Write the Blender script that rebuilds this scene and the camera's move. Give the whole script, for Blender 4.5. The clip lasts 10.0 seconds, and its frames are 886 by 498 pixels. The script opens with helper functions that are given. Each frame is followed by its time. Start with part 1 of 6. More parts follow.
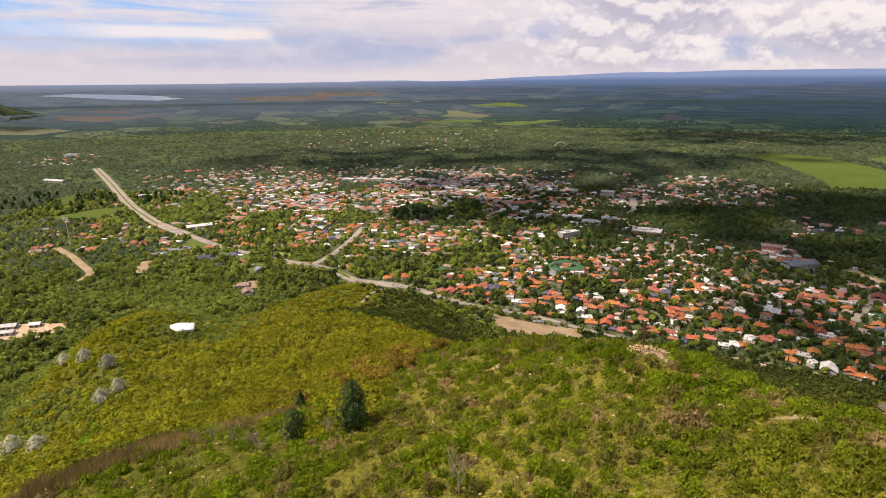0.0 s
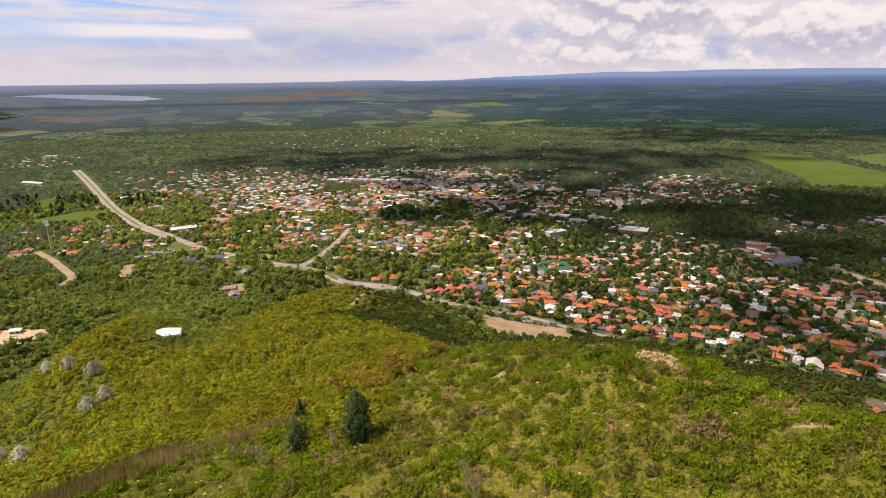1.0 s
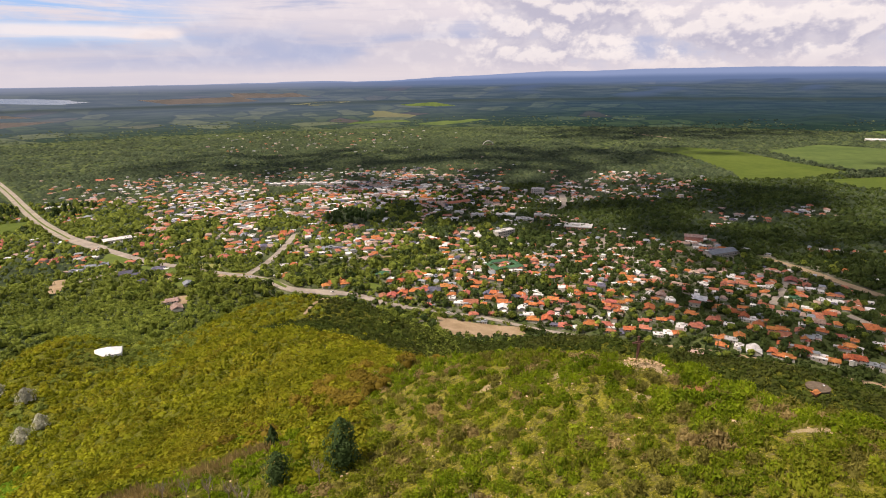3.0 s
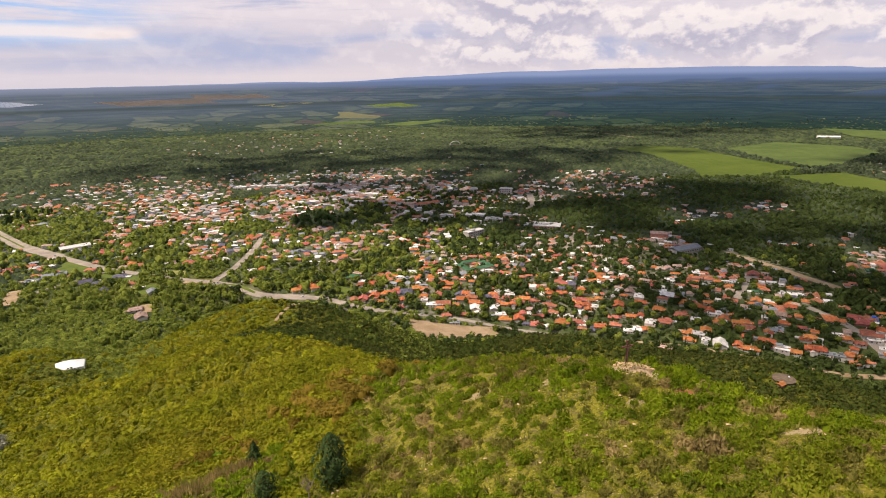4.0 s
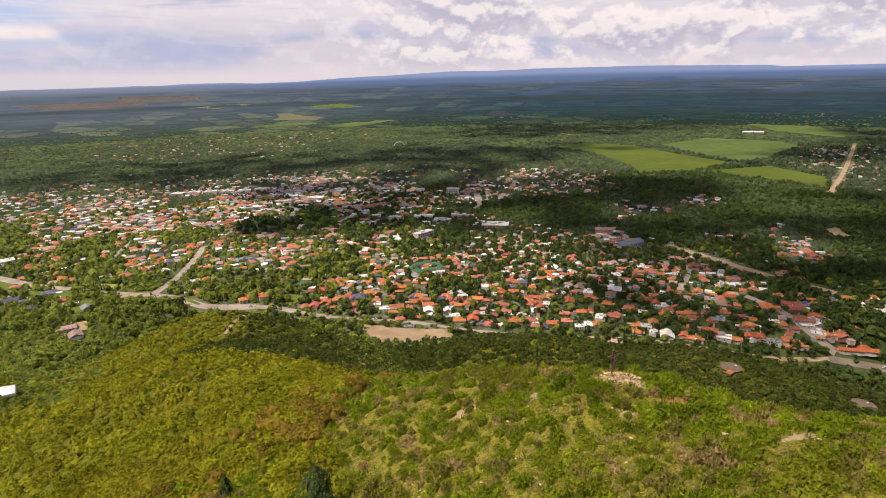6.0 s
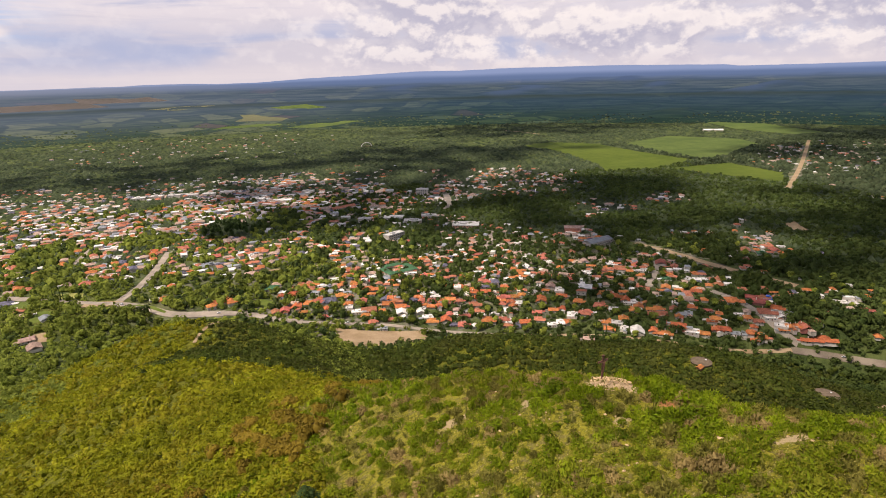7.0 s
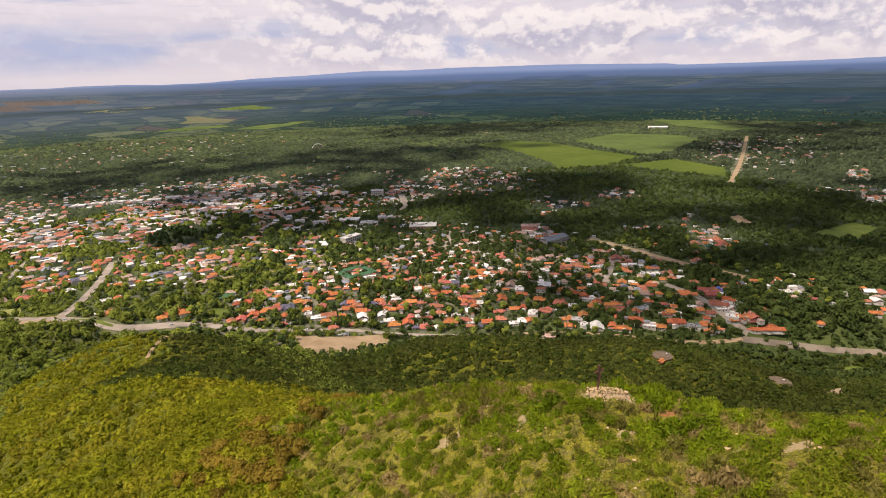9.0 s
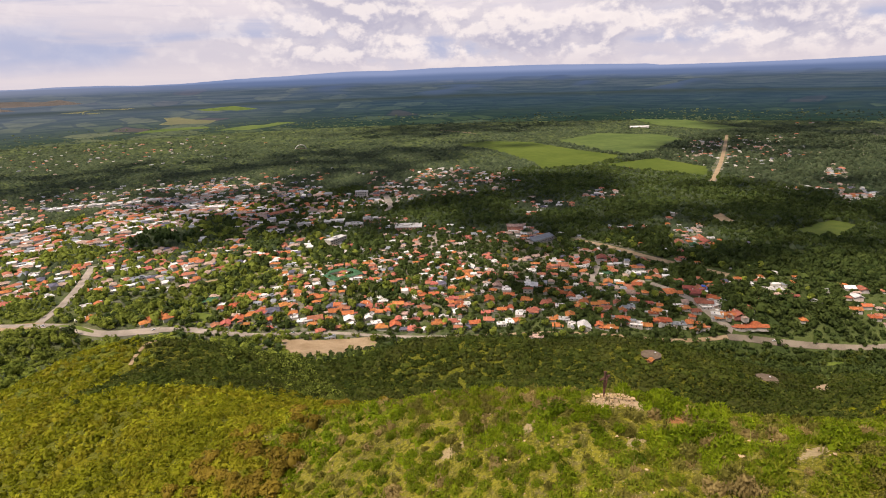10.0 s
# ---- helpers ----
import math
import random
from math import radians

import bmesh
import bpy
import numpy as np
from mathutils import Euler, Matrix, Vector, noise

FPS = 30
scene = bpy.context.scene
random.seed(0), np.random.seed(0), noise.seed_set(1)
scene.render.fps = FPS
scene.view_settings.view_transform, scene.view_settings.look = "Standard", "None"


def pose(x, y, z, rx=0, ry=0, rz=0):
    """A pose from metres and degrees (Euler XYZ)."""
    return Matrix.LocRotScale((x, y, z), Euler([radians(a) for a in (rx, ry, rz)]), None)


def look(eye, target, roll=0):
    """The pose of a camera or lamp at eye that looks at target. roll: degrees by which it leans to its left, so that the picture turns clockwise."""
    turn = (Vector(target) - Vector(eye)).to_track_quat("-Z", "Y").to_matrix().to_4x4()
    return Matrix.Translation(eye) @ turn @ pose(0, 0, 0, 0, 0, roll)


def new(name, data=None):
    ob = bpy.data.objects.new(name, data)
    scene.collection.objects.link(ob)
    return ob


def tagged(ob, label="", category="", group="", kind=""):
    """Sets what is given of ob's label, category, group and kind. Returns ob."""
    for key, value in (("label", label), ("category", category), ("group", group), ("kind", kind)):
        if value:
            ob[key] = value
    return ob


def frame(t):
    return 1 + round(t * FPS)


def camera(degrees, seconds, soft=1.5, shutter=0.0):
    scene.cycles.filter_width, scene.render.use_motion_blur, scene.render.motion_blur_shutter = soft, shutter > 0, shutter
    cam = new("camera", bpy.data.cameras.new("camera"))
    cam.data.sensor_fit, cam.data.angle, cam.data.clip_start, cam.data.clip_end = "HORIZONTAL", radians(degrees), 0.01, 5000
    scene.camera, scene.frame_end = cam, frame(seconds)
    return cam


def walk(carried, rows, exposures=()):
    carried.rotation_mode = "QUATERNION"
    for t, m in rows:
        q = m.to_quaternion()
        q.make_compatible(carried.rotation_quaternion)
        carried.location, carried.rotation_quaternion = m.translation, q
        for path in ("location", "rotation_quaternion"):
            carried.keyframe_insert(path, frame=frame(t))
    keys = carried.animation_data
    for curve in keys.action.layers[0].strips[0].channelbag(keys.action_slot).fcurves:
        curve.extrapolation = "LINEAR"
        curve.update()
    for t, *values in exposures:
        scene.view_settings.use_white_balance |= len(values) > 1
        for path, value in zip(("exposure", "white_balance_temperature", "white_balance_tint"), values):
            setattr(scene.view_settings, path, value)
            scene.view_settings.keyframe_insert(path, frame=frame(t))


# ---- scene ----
cam = camera(75.11, 10.0, soft=0.95)
# seconds, place in metres, turn to the left, tilt up, lean
ROWS = [
    (0, 0.00, 0.00, 240.00, -0.000, -16.365, -0.422),
    (0.5, -1.88, 1.04, 240.50, -0.638, -16.415, -0.424),
    (1, -3.73, 2.37, 240.88, -1.505, -16.421, -0.495),
    (1.5, -5.50, 3.58, 241.28, -2.485, -16.413, -0.531),
    (2, -7.22, 4.86, 241.63, -3.931, -16.430, -0.644),
    (2.5, -8.80, 6.08, 241.98, -5.512, -16.460, -0.765),
    (4, -13.70, 10.03, 243.35, -10.503, -16.506, -1.034),
    (4.5, -15.17, 11.37, 243.83, -11.963, -16.540, -1.108),
    (5, -16.57, 12.93, 244.32, -13.421, -16.604, -1.207),
    (5.5, -17.84, 14.39, 244.70, -14.696, -16.613, -1.281),
    (7, -21.58, 19.38, 246.03, -19.345, -16.721, -1.520),
    (7.5, -22.67, 21.02, 246.38, -20.910, -16.763, -1.610),
    (8, -23.72, 22.85, 246.67, -22.156, -16.807, -1.638),
    (8.5, -24.80, 24.47, 247.00, -23.085, -16.858, -1.672),
    (9, -25.75, 26.48, 247.18, -24.112, -16.896, -1.733),
    (9.5, -26.62, 28.40, 247.34, -24.983, -16.900, -1.769),
    (10, -27.48, 30.52, 247.41, -25.784, -16.923, -1.796),
]
walk(cam, [(t, pose(x, y, z, 0, 0, yaw) @ pose(0, 0, 0, 90 + tilt) @ pose(0, 0, 0, 0, 0, lean)) for t, x, y, z, yaw, tilt, lean in ROWS], [(0, 0.35, 6500, 17), (10, 0.35, 6500, 17)])

# ---- light ----
SUN_AZ, SUN_EL = 258.0, 60.0          # degrees clockwise from +y, and above the horizon
a, e = radians(SUN_AZ), radians(SUN_EL)
TO_SUN = Vector((math.sin(a) * math.cos(e), math.cos(a) * math.cos(e), math.sin(e)))
lamp = bpy.data.lights.new("sun", "SUN")
lamp.energy, lamp.angle, lamp.color = 5.0, radians(0.53), (1.0, 0.91, 0.76)
sun = new("sun", lamp)
sun.matrix_world = look(TO_SUN * 100, (0, 0, 0))
scene.view_settings.exposure = 0.0


class Nodes:
    """Short writing for shader nodes."""

    def __init__(self, tree):
        self.tree = tree
        tree.nodes.clear()

    def add(self, kind, operation="", data_type="", blend_type="", attribute_name=""):
        node = self.tree.nodes.new(kind)
        if operation:
            node.operation = operation
        if data_type:
            node.data_type = data_type
        if blend_type:
            node.blend_type = blend_type
        if attribute_name:
            node.attribute_name = attribute_name
        return node

    def link(self, a, b):
        self.tree.links.new(a, b)

    def put(self, socket, value):
        if isinstance(value, bpy.types.NodeSocket):
            self.link(value, socket)
        else:
            socket.default_value = value

    def math(self, op, a, b=0.0, c=0.0, clamp=False):
        node = self.add("ShaderNodeMath", operation=op)
        node.use_clamp = clamp
        for socket, value in zip(node.inputs, (a, b, c)):
            self.put(socket, value)
        return node.outputs[0]

    def step(self, value, low, high):
        node = self.add("ShaderNodeMapRange")
        node.interpolation_type = "SMOOTHSTEP"
        for socket, v in zip(node.inputs, (value, low, high, 0.0, 1.0)):
            self.put(socket, v)
        return node.outputs[0]

    def mix(self, factor, a, b):
        node = self.add("ShaderNodeMix", data_type="RGBA")
        for socket, v in zip((node.inputs[0], node.inputs[6], node.inputs[7]), (factor, a, b)):
            self.put(socket, (*v, 1.0) if isinstance(v, tuple) and len(v) == 3 else v)
        return node.outputs[2]

    def noise(self, vector, scale, detail=3.0, rough=0.55, distort=0.0):
        node = self.add("ShaderNodeTexNoise")
        self.put(node.inputs["Vector"], vector)
        for key, v in (("Scale", scale), ("Detail", detail), ("Roughness", rough), ("Distortion", distort)):
            self.put(node.inputs[key], v)
        return node.outputs["Fac"]


# sky: clear blue above a broken layer of cloud that thins to the left of the town
world = bpy.data.worlds.new("sky")
scene.world = world
world.use_nodes = True
n = Nodes(world.node_tree)
ways = n.add("ShaderNodeTexCoord").outputs["Generated"]
sep = n.add("ShaderNodeSeparateXYZ")
n.link(ways, sep.inputs[0])
wx, wy, wz = sep.outputs
sky = n.add("ShaderNodeTexSky")
sky.sky_type, sky.sun_disc = "NISHITA", False
sky.sun_elevation, sky.sun_rotation = radians(SUN_EL), radians(SUN_AZ)
sky.altitude, sky.air_density, sky.dust_density = 700.0, 1.0, 1.5
blue = n.add("ShaderNodeVectorMath", operation="SCALE")
n.link(sky.outputs[0], blue.inputs[0])
blue.inputs["Scale"].default_value = 0.11
bearing = n.math("ARCTAN2", wx, wy)
rise = n.math("MAXIMUM", wz, 0.0)


def sky_noise(across, up, lift, detail, rough, distort=0.0):
    """Cloud shapes on the dome, longer than they are tall towards the horizon."""
    place = n.add("ShaderNodeCombineXYZ")
    n.put(place.inputs[0], n.math("MULTIPLY", bearing, across))
    n.put(place.inputs[1], n.math("MULTIPLY", n.math("ADD", rise, lift), up))
    return n.noise(place.outputs[0], 1.0, detail, rough, distort)


puff = sky_noise(17.0, 24.0, 0.0, 9.0, 0.56, 0.15)
above = sky_noise(17.0, 24.0, 0.013, 9.0, 0.56, 0.15)
mass = sky_noise(5.0, 9.5, 0.22, 4.0, 0.5, 0.2)
soft = sky_noise(3.0, 24.0, 0.3, 4.0, 0.5, 0.6)
wisp = sky_noise(5.0, 60.0, 0.7, 5.0, 0.6, 0.5)
right = n.step(bearing, -0.05, 0.32)
left = n.step(bearing, -0.16, -0.40)
# a layer of lilac-grey cloud, whiter overhead
layer = n.mix(n.step(soft, 0.36, 0.62), (0.42, 0.46, 0.60), (0.60, 0.57, 0.61))
layer = n.mix(n.math("MULTIPLY", n.step(rise, 0.055, 0.115), n.step(wisp, 0.25, 0.55)), layer, (0.72, 0.67, 0.68))
# blue gap with a long streak
gap = n.math("MULTIPLY", left, n.math("MULTIPLY", n.step(n.math("ADD", rise, n.math("MULTIPLY", soft, 0.03)), 0.050, 0.085), n.step(wisp, 0.66, 0.42)))
layer = n.mix(gap, layer, n.mix(0.5, blue.outputs[0], (0.30, 0.52, 0.95)))
streak_up = n.math("ABSOLUTE", n.math("SUBTRACT", n.math("ADD", rise, n.math("MULTIPLY", wisp, 0.02)), 0.080))
streak = n.math("MULTIPLY", n.step(streak_up, 0.014, 0.003), n.math("MULTIPLY", n.step(bearing, -0.62, -0.46), n.step(bearing, -0.26, -0.29)))
layer = n.mix(n.math("MULTIPLY", streak, 0.75), layer, (0.90, 0.80, 0.72))
# heaped clouds, lit on top and grey below
cover = n.math("ADD", n.math("ADD", n.math("MULTIPLY", mass, 0.5), n.math("MULTIPLY", puff, 0.5)), n.math("MULTIPLY", right, 0.085))
heap = n.math("MULTIPLY", n.step(cover, 0.46, 0.60), n.math("ADD", n.math("MULTIPLY", right, 0.80), 0.20))
lit = n.math("ADD", n.math("MULTIPLY", n.step(n.math("SUBTRACT", puff, above), -0.07, 0.10), 0.65), n.math("MULTIPLY", n.step(cover, 0.64, 0.50), 0.35))
layer = n.mix(heap, layer, n.mix(lit, (0.47, 0.46, 0.54), (0.95, 0.88, 0.80)))
# pale air along the horizon
layer = n.mix(n.math("MULTIPLY", n.step(rise, 0.040, 0.004), 0.8), layer, n.mix(wisp, (0.60, 0.56, 0.60), (0.76, 0.69, 0.66)))
high = n.mix(n.step(n.noise(ways, 2.2, 4.0, 0.6), 0.42, 0.60), blue.outputs[0], (0.72, 0.71, 0.74))
whole = n.mix(n.step(rise, 0.16, 0.34), layer, high)
back = n.add("ShaderNodeBackground")
n.link(whole, back.inputs[0])
back.inputs[1].default_value = 0.88
n.link(back.outputs[0], n.add("ShaderNodeOutputWorld").inputs[0])

# ---- materials ----


def material(name, rough=0.8, metal=0.0):
    m = bpy.data.materials.new(name)
    m.use_nodes = True
    n = Nodes(m.node_tree)
    n.shader = n.add("ShaderNodeBsdfPrincipled")
    n.shader.inputs["Roughness"].default_value = rough
    n.shader.inputs["Metallic"].default_value = metal
    n.shader.inputs["Specular IOR Level"].default_value = 0.5 if rough < 0.6 else 0.12
    n.link(n.shader.outputs[0], n.add("ShaderNodeOutputMaterial").inputs[0])
    n.place = n.add("ShaderNodeNewGeometry").outputs["Position"]
    return m, n


def bump(n, height, strength, distance):
    node = n.add("ShaderNodeBump")
    node.inputs["Strength"].default_value, node.inputs["Distance"].default_value = strength, distance
    n.link(height, node.inputs["Height"])
    n.link(node.outputs[0], n.shader.inputs["Normal"])


def surface(name, low, high, scale, rough=0.85, fine=None, relief=0.0, each=0.0):
    """A surface of two colours in patches, with finer grain, and a change of tone from thing to thing."""
    m, n = material(name, rough)
    patches = n.noise(n.place, scale, 3.0, 0.6)
    grain = n.noise(n.place, fine or scale * 9, 4.0, 0.65)
    colour = n.mix(n.step(n.math("ADD", n.math("MULTIPLY", patches, 0.6), n.math("MULTIPLY", grain, 0.4)), 0.32, 0.68), low, high)
    if each:
        info = n.add("ShaderNodeObjectInfo").outputs["Random"]
        tone = n.add("ShaderNodeHueSaturation")
        n.put(tone.inputs["Value"], n.math("ADD", n.math("MULTIPLY", info, each * 2), 1 - each))
        n.put(tone.inputs["Hue"], n.math("ADD", n.math("MULTIPLY", n.math("FRACT", n.math("MULTIPLY", info, 7.3)), 0.03), 0.485))
        n.link(colour, tone.inputs["Color"])
        colour = tone.outputs[0]
    n.link(colour, n.shader.inputs["Base Color"])
    if relief:
        bump(n, grain, 0.6, relief)
    return m


def foliage(name, dark, light, dry=None, share=0.0):
    """Leaves whose tone is set plant by plant by the mesh's own tint."""
    m, n = material(name, 0.55)
    tint = n.add("ShaderNodeAttribute", attribute_name="tint").outputs["Fac"]
    grain = n.noise(n.place, 0.9, 2.0, 0.6)
    colour = n.mix(n.math("ADD", n.math("MULTIPLY", tint, 0.75), n.math("MULTIPLY", n.math("SUBTRACT", grain, 0.5), 0.30), clamp=True), dark, light)
    broad = n.noise(n.place, 0.011, 3.0, 0.6)
    tone = n.add("ShaderNodeHueSaturation")
    clump = n.noise(n.place, 0.07, 3.0, 0.6)
    n.put(tone.inputs["Value"], n.math("ADD", n.math("ADD", n.math("MULTIPLY", n.step(broad, 0.3, 0.7), 0.45), n.math("MULTIPLY", n.step(clump, 0.35, 0.65), 0.45)), 0.58))
    n.link(colour, tone.inputs["Color"])
    colour = tone.outputs[0]
    if dry:
        spots = n.noise(n.place, 0.035, 2.0, 0.5)
        colour = n.mix(n.math("MULTIPLY", n.step(n.math("ADD", spots, n.math("MULTIPLY", n.math("FRACT", n.math("MULTIPLY", tint, 9.7)), 0.30)), 0.58, 0.84), share), colour, dry)
    n.link(colour, n.shader.inputs["Base Color"])
    n.shader.inputs["Specular IOR Level"].default_value = 0.05
    through_leaf = n.add("ShaderNodeBsdfTranslucent")
    n.link(colour, through_leaf.inputs[0])
    both = n.add("ShaderNodeMixShader")
    both.inputs[0].default_value = 0.38
    n.link(n.shader.outputs[0], both.inputs[1])
    n.link(through_leaf.outputs[0], both.inputs[2])
    n.link(both.outputs[0], n.tree.nodes["Material Output"].inputs[0])
    return m


def roof_tiles(name, low, high):
    m, n = material(name, 0.75)
    info = n.add("ShaderNodeObjectInfo").outputs["Random"]
    stain = n.noise(n.place, 0.35, 4.0, 0.6)
    colour = n.mix(n.step(stain, 0.35, 0.7), high, low)
    tone = n.add("ShaderNodeHueSaturation")
    n.put(tone.inputs["Value"], n.math("ADD", n.math("MULTIPLY", info, 0.5), 0.75))
    n.put(tone.inputs["Hue"], n.math("ADD", n.math("MULTIPLY", n.math("FRACT", n.math("MULTIPLY", info, 5.7)), 0.03), 0.485))
    n.link(colour, tone.inputs["Color"])
    n.link(tone.outputs[0], n.shader.inputs["Base Color"])
    wave = n.add("ShaderNodeTexWave")
    wave.inputs["Scale"].default_value = 1.1
    n.link(n.place, wave.inputs["Vector"])
    bump(n, wave.outputs["Fac"], 0.5, 0.08)
    return m


M = {
    "O": roof_tiles("orange roof tiles", (0.215, 0.072, 0.028), (0.410, 0.135, 0.046)),
    "R": roof_tiles("red roof tiles", (0.215, 0.080, 0.050), (0.360, 0.122, 0.074)),
    "P": roof_tiles("faded brown roof tiles", (0.208, 0.136, 0.104), (0.368, 0.256, 0.200)),
    "W": surface("white roof coating", (0.36, 0.335, 0.31), (0.66, 0.62, 0.57), 0.25, 0.7, each=0.28),
    "G": surface("grey sheet roof", (0.136, 0.143, 0.150), (0.245, 0.252, 0.258), 0.2, 0.5, each=0.2),
    "D": surface("dark slate roof", (0.05, 0.05, 0.07), (0.12, 0.11, 0.14), 0.3, 0.6, each=0.2),
    "B": surface("blue sheet roof", (0.03, 0.09, 0.38), (0.06, 0.16, 0.55), 0.3, 0.5),
    "T": surface("green sheet roof", (0.030, 0.082, 0.038), (0.060, 0.128, 0.062), 0.12, 0.8),
    "wall": surface("plastered wall", (0.329, 0.290, 0.241), (0.547, 0.493, 0.421), 0.3, 0.85, each=0.2),
    "brick": surface("brick wall", (0.24, 0.11, 0.08), (0.40, 0.20, 0.14), 0.5, 0.9, each=0.2),
    "glass": material("window glass", 0.08)[0],
    "wood": surface("dark wood", (0.07, 0.04, 0.025), (0.16, 0.09, 0.055), 1.5, 0.7),
    "bark": surface("bark", (0.07, 0.055, 0.04), (0.17, 0.14, 0.10), 1.2, 0.9),
    "asphalt": surface("pale worn asphalt", (0.19, 0.158, 0.125), (0.33, 0.275, 0.215), 0.06, 0.9, 1.2),
    "old_asphalt": surface("old brownish asphalt", (0.125, 0.100, 0.074), (0.215, 0.175, 0.130), 0.06, 0.9, 1.2),
    "dirt": surface("packed earth", (0.215, 0.145, 0.078), (0.330, 0.240, 0.145), 0.05, 0.95, 0.8, 0.05),
    "gravel": surface("stony ground", (0.32, 0.22, 0.13), (0.52, 0.38, 0.25), 0.4, 0.95, 2.2, 0.1),
    "field": surface("mown field", (0.050, 0.073, 0.006), (0.080, 0.103, 0.012), 0.006, 0.9, 0.05),
    "straw": surface("ripe field", (0.17, 0.175, 0.04), (0.27, 0.25, 0.08), 0.008, 0.9, 0.05),
    "soil": surface("ploughed soil", (0.064, 0.056, 0.048), (0.088, 0.073, 0.064), 0.006, 0.95, 0.04),
    "pasture": surface("far pasture", (0.048, 0.074, 0.014), (0.088, 0.115, 0.026), 0.006, 0.9, 0.04),
    "stubble": surface("stubble field", (0.080, 0.085, 0.040), (0.120, 0.112, 0.060), 0.006, 0.9, 0.04),
    "lawn": surface("lawn", (0.064, 0.090, 0.013), (0.112, 0.135, 0.024), 0.05, 0.9, 0.5),
    "paint": surface("car paint", (0.5, 0.5, 0.5), (0.6, 0.6, 0.6), 1.0, 0.3, each=0.4),
    "tyre": surface("tyre rubber", (0.02, 0.02, 0.02), (0.04, 0.04, 0.04), 3.0, 0.8),
    "water": surface("lake water", (0.147, 0.158, 0.175), (0.182, 0.193, 0.210), 0.002, 0.12),
    "rock": surface("pale rock", (0.30, 0.20, 0.10), (0.54, 0.385, 0.215), 0.8, 0.9, 4.0, 0.1),
    "rust": surface("rusty iron", (0.06, 0.03, 0.022), (0.15, 0.075, 0.05), 3.0, 0.7),
    "tent": surface("white canvas", (0.58, 0.57, 0.54), (0.68, 0.67, 0.64), 0.5, 0.6),
    "tank": surface("weathered concrete", (0.075, 0.054, 0.036), (0.145, 0.108, 0.072), 0.5, 0.9),
    "steel": surface("galvanised steel", (0.40, 0.41, 0.42), (0.55, 0.56, 0.57), 1.0, 0.4),
    "shrub": foliage("shrub leaves", (0.062, 0.100, 0.004), (0.272, 0.340, 0.009), (0.26, 0.165, 0.035), 0.32),
    "olive": foliage("olive leaves", (0.098, 0.092, 0.014), (0.276, 0.241, 0.052)),
    "grass": foliage("dry grass tufts", (0.104, 0.104, 0.012), (0.288, 0.264, 0.064)),
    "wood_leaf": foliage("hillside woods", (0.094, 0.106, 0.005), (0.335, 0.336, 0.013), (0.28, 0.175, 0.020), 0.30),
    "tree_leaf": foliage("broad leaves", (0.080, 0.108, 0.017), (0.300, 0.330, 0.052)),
    # a darker growth; part of its darkness is shade put into the colour
    "shade_leaf": foliage("dark leaves with shade in the colour", (0.028, 0.046, 0.012), (0.104, 0.130, 0.030)),
    # woods of the shaded slopes: the shade is in the leaf colour
    "slope_shade_leaf": foliage("slope woods", (0.026, 0.041, 0.007), (0.100, 0.120, 0.016), (0.12, 0.088, 0.030), 0.22),
    # some blue of the hazy air is mixed into these leaf colours
    "far_leaf": foliage("far woodland", (0.030, 0.046, 0.022), (0.112, 0.132, 0.062)),
    "conifer": foliage("dark needles", (0.028, 0.048, 0.014), (0.086, 0.124, 0.034)),
    "silver": foliage("silvery leaves", (0.30, 0.29, 0.20), (0.66, 0.62, 0.48)),
    "dry": foliage("dry brown scrub", (0.18, 0.130, 0.045), (0.39, 0.285, 0.105)),
    "twig": surface("bare twigs", (0.20, 0.15, 0.10), (0.34, 0.27, 0.19), 2.0, 0.9),
}
g = M["glass"].node_tree.nodes["Principled BSDF"]
g.inputs["Base Color"].default_value = (0.03, 0.04, 0.05, 1)

# ---- lie of the land ----
# hills of the ridge: centre, half widths, turn in degrees, height
HILLS = [
    (38.5, 101.0, 16.0, 12.0, 0.0, 3.2),
    (90.1, 29.0, 130.6, 186.2, 9.0, 91.8),
    (-0.2, -80.9, 355.1, 208.9, -29.4, 134.6),
    (-67.7, 325.9, 138.4, 195.1, -4.7, 84.7),
    (-69.5, 495.7, 130.4, 59.5, -1.2, 57.6),
    (263.0, 102.3, 130.3, 197.7, 75.0, 102.8),
    (-250.9, 417.9, 54.4, 115.7, 11.2, 48.0),
    (230.8, 303.5, 179.2, 58.5, 14.7, 27.5),
    (-2.9, 521.4, 308.8, 97.0, -5.0, -50.1),
    (18.5, 149.3, 52.7, 159.1, 27.5, 29.9),
    (167.8, 438.4, 58.1, 168.1, 49.4, 47.2),
    (140.4, 135.1, 113.8, 55.9, 41.9, -46.0),
    (-80.0, 106.0, 81.2, 58.1, -39.8, 39.0),
    (509.7, 347.2, 62.3, 196.7, -107.3, -73.5),
    (88.0, 500.0, 60.0, 42.0, -14.0, -14.0),
    (-241.2, 633.8, 192.1, 148.3, 6.8, 20.9),
]


